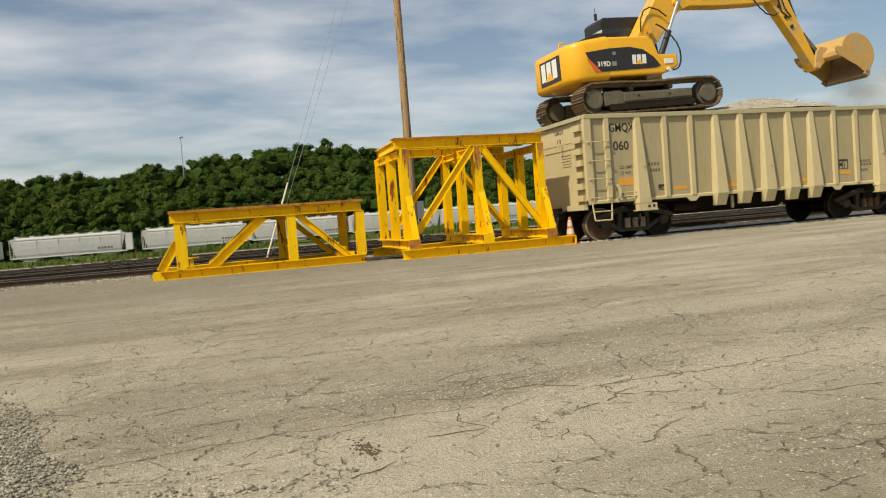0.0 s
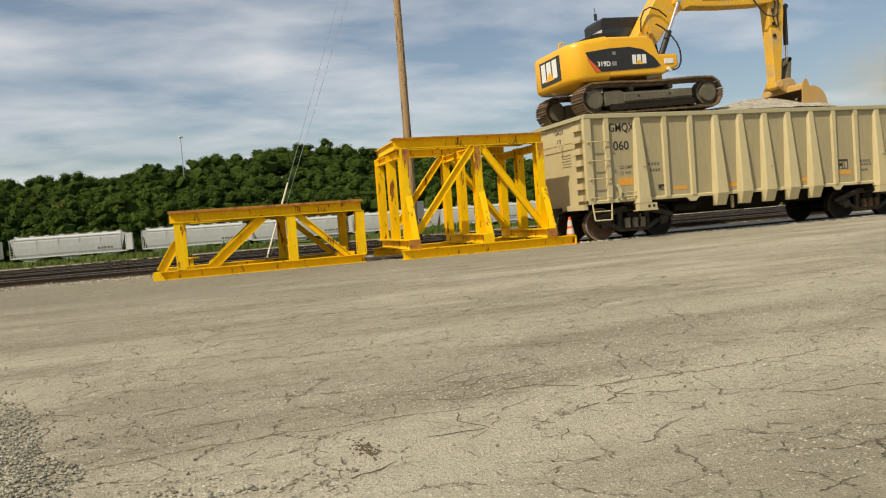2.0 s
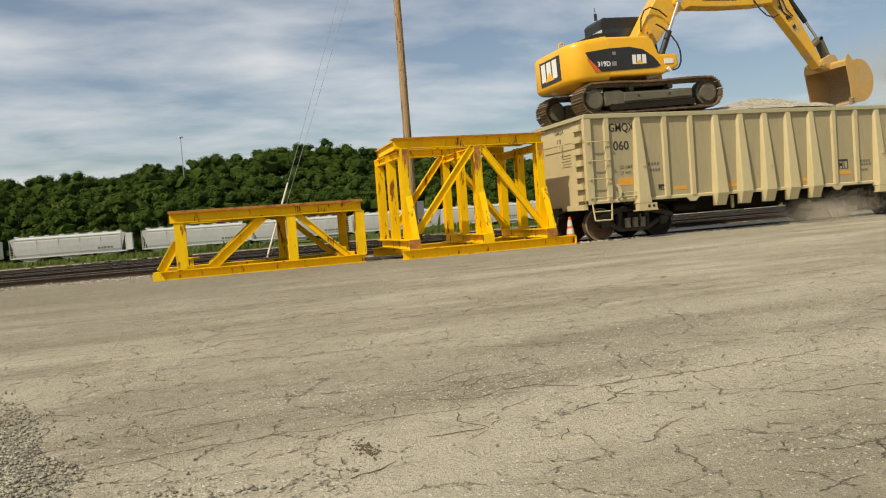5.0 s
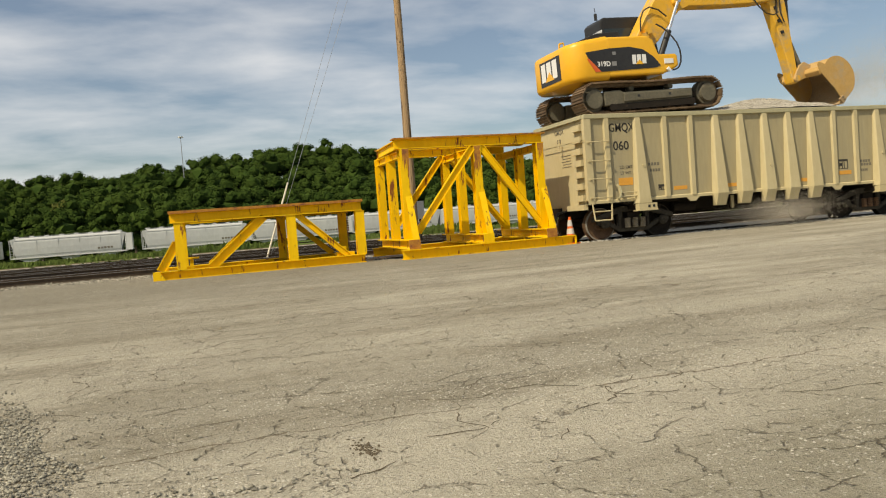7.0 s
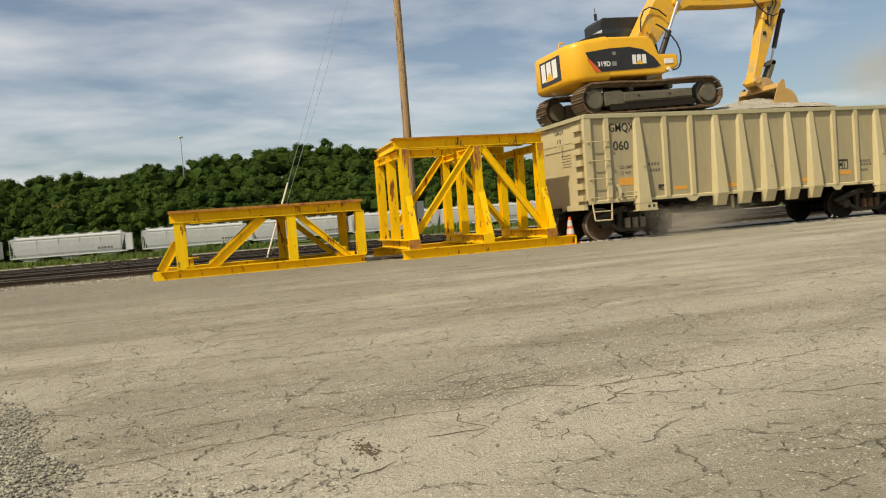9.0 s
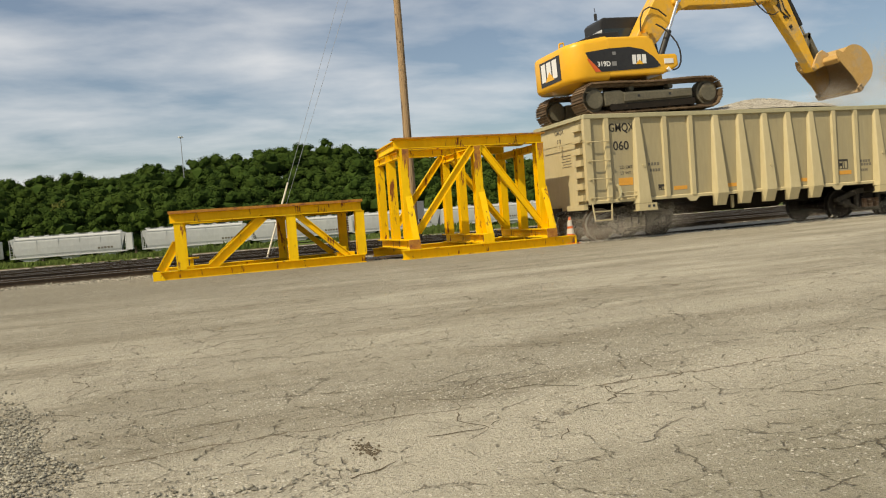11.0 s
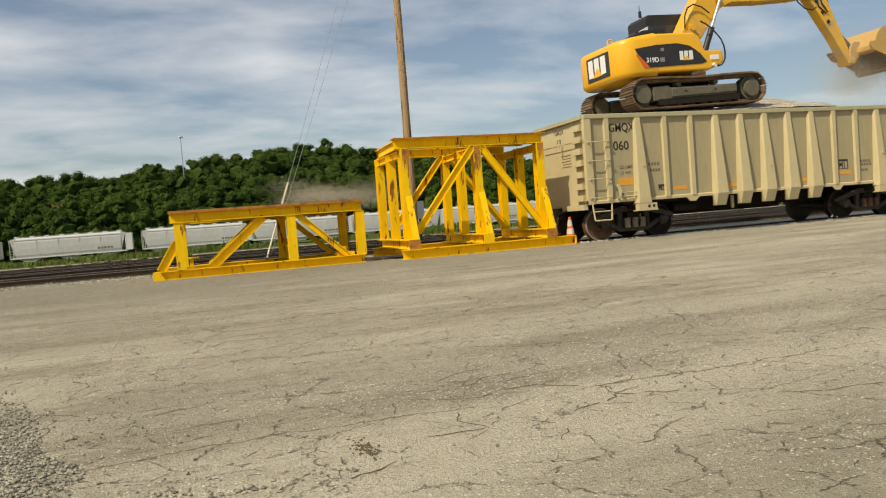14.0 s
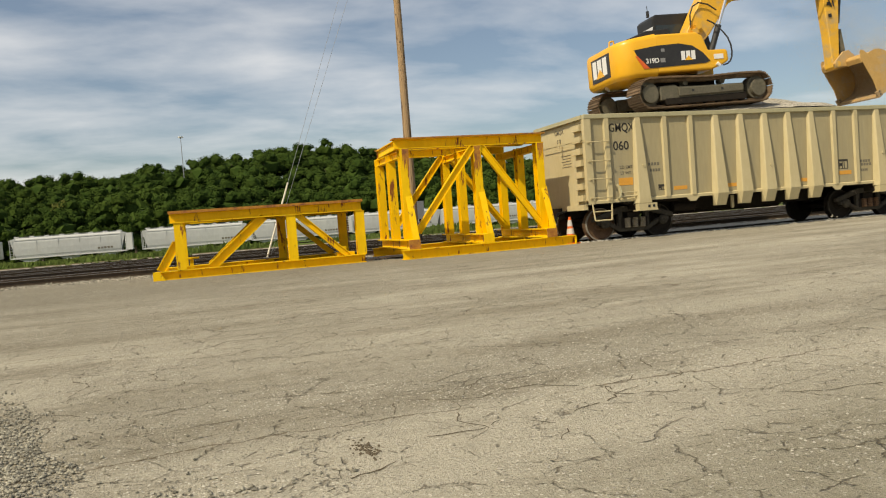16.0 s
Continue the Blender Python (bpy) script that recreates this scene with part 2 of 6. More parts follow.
M_BLACK = surface("satin_black", (0.018, 0.018, 0.018), (0.03, 0.03, 0.03), 3, 0.45, bump=0.05)
M_PANEL = surface("charcoal_panel", (0.022, 0.022, 0.024), (0.035, 0.034, 0.033), 2, 0.4, bump=0.02)
M_TRACK = surface("track_steel", (0.13, 0.085, 0.05), (0.22, 0.155, 0.095), 5, 0.75, 0.3, bump=0.3, per_piece=0.25)
M_TFRAME = surface("dusty_track_frame", (0.085, 0.078, 0.055), (0.15, 0.135, 0.095), 3, 0.8, bump=0.2, wear=(0.20, 0.165, 0.11), wear_at=0.58, wear_scale=3, wear_width=0.15)
M_BUCKET = surface("worn_bucket_paint", (0.44, 0.27, 0.085), (0.54, 0.34, 0.12), 2.0, 0.65, bump=0.1, wear=(0.40, 0.31, 0.19), wear_at=0.50, wear_scale=2.2, wear_width=0.18)
M_BUCKIN = surface("dusty_bucket_steel", (0.30, 0.20, 0.10), (0.36, 0.26, 0.15), 3, 0.75, bump=0.15, wear=(0.24, 0.17, 0.10), wear_at=0.52, wear_scale=3, wear_width=0.15)
M_CHROME = surface("chromed_rod", (0.75, 0.75, 0.75), (0.68, 0.68, 0.68), 3, 0.18, 0.95, bump=0)
M_WHITE = surface("white_vinyl", (0.78, 0.78, 0.76), (0.72, 0.72, 0.70), 4, 0.5, bump=0)
M_GREYVINYL = surface("grey_vinyl", (0.20, 0.20, 0.20), (0.25, 0.25, 0.25), 4, 0.5, bump=0)
M_RED = surface("red_vinyl", (0.62, 0.10, 0.025), (0.66, 0.13, 0.03), 4, 0.5, bump=0)
M_GLASS = surface("dark_cab_glass", (0.03, 0.04, 0.045), (0.04, 0.05, 0.055), 2, 0.06, bump=0)
M_WOOD = surface("weathered_pole_wood", (0.28, 0.18, 0.095), (0.40, 0.28, 0.155), 6, 0.9, bump=0.5, bump_scale=30, stretch=(3, 3, 0.25), wear=(0.12, 0.075, 0.042), wear_at=0.55, wear_scale=3)
M_CABLE = surface("galvanised_cable", (0.30, 0.31, 0.32), (0.36, 0.37, 0.38), 8, 0.5, 0.6, bump=0)
M_GUARD = surface("bleached_guard_plastic", (0.62, 0.56, 0.42), (0.68, 0.62, 0.50), 6, 0.6, bump=0.05)
M_HOPPER = surface("pale_grey_car_paint", (0.43, 0.44, 0.43), (0.52, 0.53, 0.515), 0.5, 0.55, bump=0, wear=(0.50, 0.49, 0.45), wear_at=0.58, wear_scale=0.35, wear_width=0.2, stretch=(1, 1, 0.4))
M_HOPSILL = surface("chalky_white_paint", (0.58, 0.58, 0.56), (0.66, 0.66, 0.64), 0.6, 0.6, bump=0, wear=(0.45, 0.42, 0.36), wear_at=0.6, wear_scale=0.6, wear_width=0.2)
M_RAIL = surface("rail_steel", (0.045, 0.034, 0.025), (0.08, 0.062, 0.045), 4, 0.75, 0.0, bump=0.1, spec=0.1)
M_RAILTOP = surface("polished_rail_head", (0.42, 0.40, 0.38), (0.5, 0.48, 0.46), 4, 0.35, 0.8, bump=0)
M_TIE = surface("creosoted_tie", (0.13, 0.11, 0.085), (0.20, 0.17, 0.13), 4, 0.9, bump=0.4, per_piece=0.3, spec=0.05)
M_CONE = surface("cone_orange", (0.70, 0.14, 0.02), (0.62, 0.12, 0.02), 8, 0.5, bump=0)
M_CONEWHITE = surface("cone_reflective_collar", (0.58, 0.56, 0.52), (0.46, 0.44, 0.40), 8, 0.4, bump=0)
M_STRIP = surface("pale_stone_strip", (0.36, 0.32, 0.255), (0.46, 0.42, 0.34), 3, 0.95, bump=0.7, bump_scale=30)
M_DUST = surface("airborne_dust", (0.50, 0.45, 0.37), (0.56, 0.51, 0.43), 3, 1.0, bump=0, spec=0.0)


# ---- building helpers ----
def part(name, bm, material, parent=None, label="", m=None, smooth=False):
    me = bpy.data.meshes.new(name)
    bm.normal_update()
    bm.to_mesh(me)
    bm.free()
    if smooth:
        for p in me.polygons:
            p.use_smooth = True
        me.set_sharp_from_angle(angle=radians(38))
    for x in material if isinstance(material, (list, tuple)) else (material,):
        me.materials.append(x)
    ob = new(name, me)
    if parent is not None:
        ob.parent = parent
    if m is not None:
        ob.matrix_basis = m
    if label:
        ob["label"] = label
    return ob


def thing(name, m, label, category, group="", kind=""):
    ob = new(name)
    ob.empty_display_size = 0.3
    ob.matrix_basis = m
    return tagged(ob, label, category, group, kind)


def box(bm, x0, x1, y0, y1, z0, z1, m=None, mi=0):
    v = [bm.verts.new((x, y, z)) for x in (x0, x1) for y in (y0, y1) for z in (z0, z1)]
    for f in ((0, 1, 3, 2), (4, 6, 7, 5), (0, 4, 5, 1), (2, 3, 7, 6), (0, 2, 6, 4), (1, 5, 7, 3)):
        bm.faces.new([v[i] for i in f]).material_index = mi
    if m is not None:
        bmesh.ops.transform(bm, matrix=m, verts=v)
    return v


def prism(bm, pts, y0, y1, mi=0, axis="y"):
    """A profile of (a, b) pairs in x-z (axis y), y-z (axis x) or x-y (axis z), pulled out along the axis."""
    put = {"y": lambda a, b, c: (a, c, b), "x": lambda a, b, c: (c, a, b), "z": lambda a, b, c: (a, b, c)}[axis]
    A = [bm.verts.new(put(a, b, y0)) for a, b in pts]
    B = [bm.verts.new(put(a, b, y1)) for a, b in pts]
    fs = [bm.faces.new(A), bm.faces.new(B[::-1])]
    n = len(pts)
    for i in range(n):
        fs.append(bm.faces.new((A[i], B[i], B[(i + 1) % n], A[(i + 1) % n])))
    for f in fs:
        f.material_index = mi
    bmesh.ops.recalc_face_normals(bm, faces=fs)
    return A + B


def rod(bm, p0, p1, r0, r1=None, n=12, mi=0):
    p0, p1 = Vector(p0), Vector(p1)
    r1 = r0 if r1 is None else r1
    q = (p1 - p0).to_track_quat("Z", "Y")
    rings = []
    for p, r in ((p0, r0), (p1, r1)):
        rings.append([bm.verts.new(p + q @ Vector((math.cos(i * math.tau / n) * r, math.sin(i * math.tau / n) * r, 0))) for i in range(n)])
    fs = [bm.faces.new(rings[0][::-1]), bm.faces.new(rings[1])]
    for i in range(n):
        fs.append(bm.faces.new((rings[0][i], rings[0][(i + 1) % n], rings[1][(i + 1) % n], rings[1][i])))
    for f in fs:
        f.material_index = mi


def tube(bm, pts, r, n=8):
    for a, b in zip(pts, pts[1:]):
        rod(bm, a, b, r, n=n)


def lathe(bm, profile, axis_m, n=24, mi=0):
    """Profile of (radius, height) turned about z, then placed by axis_m."""
    rings = []
    for r, z in profile:
        rings.append([bm.verts.new(axis_m @ Vector((math.cos(i * math.tau / n) * r, math.sin(i * math.tau / n) * r, z))) for i in range(n)])
    for a, b in zip(rings, rings[1:]):
        for i in range(n):
            bm.faces.new((a[i], a[(i + 1) % n], b[(i + 1) % n], b[i])).material_index = mi
    bm.faces.new(rings[0][::-1]).material_index = mi
    bm.faces.new(rings[-1]).material_index = mi


def ibeam(bm, p0, p1, depth, width, side=(0, 1, 0), tf=0.02, tw=0.014):
    """An I-section from p0 to p1 along its centre line; its web faces the side direction, its flanges lie across it."""
    p0, p1 = Vector(p0), Vector(p1)
    x = (p1 - p0).normalized()
    y = (Vector(side) - x * x.dot(Vector(side))).normalized()
    z = x.cross(y)
    m = Matrix((x, y, z)).transposed().to_4x4()
    m.translation = p0
    ln = (p1 - p0).length
    box(bm, 0, ln, -width / 2, width / 2, depth / 2 - tf, depth / 2, m)
    box(bm, 0, ln, -width / 2, width / 2, -depth / 2, -depth / 2 + tf, m)
    box(bm, 0, ln, -tw / 2, tw / 2, -depth / 2 + tf, depth / 2 - tf, m)


def bevelled(bm, w, seg=2, angle=30):
    es = [e for e in bm.edges if len(e.link_faces) == 2 and e.calc_face_angle(0) > radians(angle)]
    bmesh.ops.bevel(bm, geom=es, offset=w, segments=seg, affect="EDGES", profile=0.6)


def lettering(name, text, size, m, material, parent, label="", wide=1.0, bold=0.003):
    cu = bpy.data.curves.new(name, "FONT")
    cu.body, cu.size, cu.extrude = text, size, 0.002
    cu.offset = bold * size / 0.3
    ob = new(name, cu)
    ob.data.materials.append(material)
    ob.parent = parent
    ob.matrix_basis = m @ Matrix.Diagonal((wide, 1, 1, 1))
    if label:
        ob["label"] = label
    return ob


FRONT = pose(0, 0, 0, 90, 0, 0)     # writing on a face that looks towards -y
ENDWARD = pose(0, 0, 0, 90, 0, -90)  # writing on a face that looks towards -x


# ---- ground, pavement, tracks ----
GROUND_ROWS = [(-900, -0.02), (-70, -0.02), (1.0, -0.02), (8, -0.03), (16, -0.08), (30, -0.25), (60, -0.8), (100, -1.5), (125, -1.65), (145, -1.5), (300, -1.0), (2500, -1.0)]


def ground_z(y):
    return float(np.interp(y, [r[0] for r in GROUND_ROWS], [r[1] for r in GROUND_ROWS]))


def make_ground():
    bm = bmesh.new()
    xs = [-2500, -300, -60, -20, 20, 60, 300, 2500]
    ys = sorted({r[0] for r in GROUND_ROWS} | {2.5, 5.3, 11.6, 20, 26, 44, 54, 66, 96})
    g = [[bm.verts.new((x, y, ground_z(y))) for x in xs] for y in ys]
    for j in range(len(ys) - 1):
        mid = (ys[j] + ys[j + 1]) / 2
        mi = 1 if 1.0 < mid < 5.3 or 54 < mid < 66 else 0 if mid < 44 else 3 if 66 < mid < 96 else 2
        for i in range(len(xs) - 1):
            bm.faces.new((g[j][i], g[j][i + 1], g[j + 1][i + 1], g[j + 1][i])).material_index = mi
    tagged(part("ground", bm, [M_YARD, M_STRIP, M_GRASS, M_DIRT]), "dark cinder rail yard running into pale stone and weeds", "ground", kind="structure")


def make_pavement():
    bm = bmesh.new()
    edge = []
    for i in range(141):
        x = -60 + i * 0.85
        y = float(np.interp(x, [-60, -16, -11, -6.4, -5.2, 12, 60], [5.5, 2.0, 1.1, 0.5, -0.83, -0.83, -0.83]))
        wob = 0.0 if x > -5.5 else 0.22 * noise.noise((x * 0.7, 3.1, 0)) + 0.1 * noise.noise((x * 2.1, 7.1, 0))
        edge.append((x, y + wob))
    top = [bm.verts.new((x, y, 0.0)) for x, y in edge]
    low = [bm.verts.new((x, y + 0.05, -0.04)) for x, y in edge]
    back = [bm.verts.new((x, -60, 0.0)) for x, y in edge]
    for i in range(len(edge) - 1):
        bm.faces.new((back[i], back[i + 1], top[i + 1], top[i]))
        bm.faces.new((top[i], top[i + 1], low[i + 1], low[i]))
    tagged(part("pavement", bm, M_ASPHALT), "sun-bleached cracked asphalt yard with stone chips showing", "pavement", kind="structure")


def stones(name, places, size, material, label, parent=None, seed=1):
    """Many loose broken stones, one mesh. places: (x, y, z) rows."""
    rnd = np.random.default_rng(seed)
    unit = np.array([(0, 0, 1), (1, 0, 0.1), (0.25, 0.95, 0), (-0.8, 0.55, 0.1), (-0.75, -0.6, -0.1), (0.3, -0.95, 0.05), (0, 0, -1)], float)
    tri = [(0, 1, 2), (0, 2, 3), (0, 3, 4), (0, 4, 5), (0, 5, 1), (6, 2, 1), (6, 3, 2), (6, 4, 3), (6, 5, 4), (6, 1, 5)]
    vs, fs = [], []
    for k, p in enumerate(places):
        s = size * rnd.uniform(0.45, 1.35)
        a = rnd.uniform(0, math.tau)
        u = unit * rnd.uniform(0.65, 1.25, (7, 3)) * (s, s * rnd.uniform(0.6, 1), s * rnd.uniform(0.45, 0.8))
        c, d = math.cos(a), math.sin(a)
        u = np.stack([u[:, 0] * c - u[:, 1] * d, u[:, 0] * d + u[:, 1] * c, u[:, 2]], 1) + p
        vs.extend(u.tolist())
        fs.extend([tuple(i + 7 * k for i in t) for t in tri])
    me = bpy.data.meshes.new(name)
    me.from_pydata(vs, [], fs)
    me.materials.append(material)
    ob = new(name, me)
    ob.parent = parent
    return tagged(ob, label, "stones", kind="stuff")


def make_track(y, x0, x1, label, head=True, ties=0):
    z = ground_z(y)
    root = thing("railway_track", Matrix.Translation((0, y, z)), label, "track", "yard tracks", kind="structure")
    for t in (-0.7535, 0.7535):
        bm = bmesh.new()
        prism(bm, [(t - 0.07, 0.0), (t + 0.07, 0.0), (t + 0.07, 0.012), (t + 0.009, 0.03), (t + 0.009, 0.12), (t + 0.035, 0.128), (t + 0.035, 0.155),
                   (t - 0.035, 0.155), (t - 0.035, 0.128), (t - 0.009, 0.12), (t - 0.009, 0.03), (t - 0.07, 0.012)], x0, x1, axis="x")
        box(bm, x0, x1, t - 0.03, t + 0.03, 0.155, 0.158, mi=1)
        part("rail", bm, [M_RAIL, M_RAILTOP if head else M_RAIL], root)
    if ties:
        bm = bmesh.new()
        box(bm, -0.11, 0.11, -1.3, 1.3, -0.06, 0.012)
        first = part("tie", bm, M_TIE, root)
        for i in range(ties):
            o = first if i == 0 else first.copy()
            if i:
                scene.collection.objects.link(o)
            o.matrix_basis = pose(x0 + (i + 0.5) * (x1 - x0) / ties, 0, 0, 0, 0, random.uniform(-1.5, 1.5))
    return root


make_ground()
make_pavement()
own = make_track(0.0, -0.8, 40, "rusty rails set flush beside the asphalt edge", head=False)
own.matrix_basis = Matrix.Translation((0, 0, -0.158))
make_track(4.3, -40, 70, "rusty yard track on pale crushed stone", ties=160)
make_track(9.3, -60, 90, "rusty yard track on dark cinders")
make_track(14.5, -60, 120, "rusty yard track on dark cinders")
make_track(22.0, -80, 140, "rusty yard track on dark cinders")


# ---- gondola car ----
BAY = 0.812
RIB0 = 0.912
ENDX = -0.655
FARX = RIB0 * 2 + 8.12 - ENDX
TOP, SILL = 3.256, 1.012


def make_car():
    car = thing("gondola_car", Matrix.Identity(4), "tan steel gondola railcar with tapered side ribs, heaped with stone", "railcar")
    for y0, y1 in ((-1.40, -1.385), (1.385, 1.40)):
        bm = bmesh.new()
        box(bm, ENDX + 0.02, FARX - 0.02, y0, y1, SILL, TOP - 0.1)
        part("side_sheet", bm, M_SHEET, car, "darker tan side sheet")
    for s in (-1, 1):
        bm = bmesh.new()
        prism(bm, [(s * 1.475, TOP - 0.115), (s * 1.475, TOP), (s * 1.345, TOP), (s * 1.345, TOP - 0.115)], ENDX, FARX, axis="x")
        bevelled(bm, 0.012, 1)
        part("top_chord", bm, M_CHORD, car, "chalky tan chord with rust scrapes")
        bm = bmesh.new()
        prism(bm, [(s * 1.45, SILL - 0.03), (s * 1.45, SILL + 0.035), (s * 1.402, SILL + 0.06), (s * 1.30, SILL + 0.05), (s * 1.30, SILL - 0.03)], ENDX, FARX, axis="x")
        part("side_sill", bm, M_CAR, car)
    # floor and slope sheets
    bm = bmesh.new()
    box(bm, ENDX + 0.2, FARX - 0.2, -1.38, 1.38, SILL - 0.06, SILL)
    part("floor_sheet", bm, M_UNDER, car)
    for x0, x1 in ((ENDX + 0.08, ENDX + 0.1), (FARX - 0.1, FARX - 0.08)):
        bm = bmesh.new()
        box(bm, x0, x1, -1.38, 1.38, SILL - 0.05, TOP - 0.02)
        part("end_sheet", bm, M_CAR, car)
        bm = bmesh.new()
        box(bm, x0 - 0.10, x1 + 0.10, -1.36, 1.36, TOP - 0.10, TOP - 0.003)
        part("end_chord", bm, M_CHORD, car)
    # ribs
    def taper_rib(x, s, low):
        bm = bmesh.new()
        n = 1 if s < 0 else -1
        def ring(w, yo, z):
            return [(x - w - 0.035, s * 1.40, z), (x - w, s * yo, z), (x + w, s * yo, z), (x + w + 0.035, s * 1.40, z)]
        rows = [ring(0.075, 1.468, TOP - 0.115), ring(0.175, 1.62, SILL + 0.02)]
        if low:
            rows.append([(x - 0.12, s * 1.30, SILL - 0.31), (x - 0.16, s * 1.50, SILL - 0.31), (x + 0.16, s * 1.50, SILL - 0.31), (x + 0.12, s * 1.30, SILL - 0.31)])
        else:
            rows.append(ring(0.20, 1.62, SILL - 0.10))
        vs = [[bm.verts.new(p) for p in r] for r in rows]
        for a, b in zip(vs, vs[1:]):
            for i in range(4):
                bm.faces.new((a[i], a[(i + 1) % 4], b[(i + 1) % 4], b[i]))
        bm.faces.new(vs[0]), bm.faces.new(vs[-1][::-1])
        bmesh.ops.recalc_face_normals(bm, faces=bm.faces)
        bevelled(bm, 0.008, 1)
        part("side_rib", bm, M_CAR, car)
    def plain_rib(x, s):
        bm = bmesh.new()
        prism(bm, [(x - 0.075, s * 1.401), (x - 0.06, s * 1.472), (x + 0.06, s * 1.472), (x + 0.075, s * 1.401)], SILL + 0.03, TOP - 0.115, axis="z")
        part("side_post", bm, M_CAR, car)
    for s in (-1, 1):
        for i in range(11):
            x = RIB0 + i * BAY
            if i in (1, 2, 8, 9):
                plain_rib(x, s)
            else:
                taper_rib(x, s, 0 < i < 10)
        for x in (-0.01, RIB0 * 2 + 8.12 + 0.01):
            plain_rib(x, s)
        for x in (ENDX + 0.09, FARX - 0.09):
            bm = bmesh.new()
            prism(bm, [(x - 0.09, s * 1.33), (x - 0.09, s * 1.465), (x + 0.1, s * 1.465), (x + 0.1, s * 1.402)], SILL - 0.04, TOP - 0.115, axis="z")
            part("corner_post", bm, M_CAR, car)
    # side and end ladders
    for z in (1.13, 1.61, 2.07, 2.55):
        bm = bmesh.new()
        tube(bm, [(-0.57, -1.467, z), (-0.57, -1.535, z), (0.0, -1.535, z), (0.0, -1.467, z)], 0.014, 6)
        for x in (-0.57, 0.0):
            box(bm, x - 0.035, x + 0.035, -1.482, -1.464, z - 0.03, z + 0.03)
        part("ladder_rung", bm, M_CAR, car)
    for k in range(7):
        z = SILL + 0.06 + k * 0.30
        bm = bmesh.new()
        box(bm, ENDX - 0.05, ENDX + 0.085, -1.28, -0.86, z, z + 0.155)
        bevelled(bm, 0.015, 1)
        part("end_bracket", bm, M_CAR, car)
    # added plate whose darker tan holds the shade in the gaps between brackets
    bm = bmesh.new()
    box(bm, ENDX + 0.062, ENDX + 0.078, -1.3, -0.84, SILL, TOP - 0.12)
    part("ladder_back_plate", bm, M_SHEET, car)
    bm = bmesh.new()
    for z in (2.62, 2.60):
        tube(bm, [(ENDX - 0.04, -1.45, 2.61), (ENDX - 0.04, 0.9, 2.61)], 0.012, 6)
    tube(bm, [(ENDX - 0.04, -0.15, 2.45), (ENDX - 0.04, -0.15, 2.75)], 0.02, 6)
    part("end_handhold", bm, M_CAR, car)
    # stirrup, cut lever, platform
    bm = bmesh.new()
    tube(bm, [(-0.55, -1.45, 1.0), (-0.50, -1.47, 0.55), (-0.02, -1.47, 0.55), (0.02, -1.45, 1.0)], 0.022, 6)
    tube(bm, [(-0.52, -1.47, 0.78), (0.0, -1.47, 0.78)], 0.018, 6)
    part("stirrup_step", bm, M_CAR, car)
    bm = bmesh.new()
    tube(bm, [(0.20, -1.50, 1.42), (0.25, -1.52, 1.12), (0.72, -1.52, 1.12), (0.80, -1.50, 1.42)], 0.022, 6)
    tube(bm, [(0.22, -1.52, 1.22), (0.75, -1.52, 1.22)], 0.016, 6)
    part("grab_iron", bm, M_CAR, car)
    for s in (-1, 1):
        x = ENDX if s < 0 else FARX
        bm = bmesh.new()
        box(bm, x - 0.06, x + 0.06, -1.3, 1.3, SILL - 0.17, SILL - 0.03)
        part("end_sill", bm, M_CAR, car)
        bm = bmesh.new()
        box(bm, min(x, x + s * 0.45), max(x, x + s * 0.45), -0.11, 0.11, 0.70, 0.94)
        box(bm, min(x + s * 0.42, x + s * 0.72), max(x + s * 0.42, x + s * 0.72), -0.16, 0.12, 0.66, 0.98)
        bevelled(bm, 0.03, 2)
        part("coupler", bm, M_UNDER, car)
        bm = bmesh.new()
        tube(bm, [(x + s * 0.05, -0.35, 0.85), (x + s * 0.35, -0.42, 0.80), (x + s * 0.50, -0.40, 0.55), (x + s * 0.55, -0.38, 0.30)], 0.03, 8)
        part("air_hose", bm, M_BLACK, car)
    # underframe
    bm = bmesh.new()
    box(bm, ENDX + 0.05, FARX - 0.05, -0.32, 0.32, 0.62, SILL - 0.06)
    part("centre_sill", bm, M_UNDER, car)
    bm = bmesh.new()
    prism(bm, [(2.6, SILL - 0.06), (7.4, SILL - 0.06), (6.8, 0.52), (3.2, 0.52)], 0.2, 1.1)
    part("hopper_bottom", bm, M_UNDER, car)
    for x in (RIB0, RIB0 + 10 * BAY):
        bm = bmesh.new()
        box(bm, x - 0.2, x + 0.2, -1.42, 1.42, SILL - 0.24, SILL - 0.04)
        part("body_bolster", bm, M_UNDER, car)
    # pads and brackets under the sill
    for s in (-1, 1):
        for x in (RIB0, RIB0 + 10 * BAY):
            bm = bmesh.new()
            box(bm, x - 0.20, x + 0.34, s * 1.53 - 0.09, s * 1.53 + 0.09, SILL - 0.27, SILL - 0.105)
            box(bm, x - 0.26, x + 0.36, s * 1.53 - 0.10, s * 1.53 + 0.10, SILL - 0.295, SILL - 0.27)
            bevelled(bm, 0.012, 1)
            part("bolster_pad", bm, M_CAR, car)
            for dx in (0.06, 0.2):
                bm = bmesh.new()
                box(bm, x + dx, x + dx + 0.07, s * 1.622 - 0.004, s * 1.622 + 0.004, SILL - 0.22, SILL - 0.15)
                part("pad_slot", bm, M_BLACK, car)
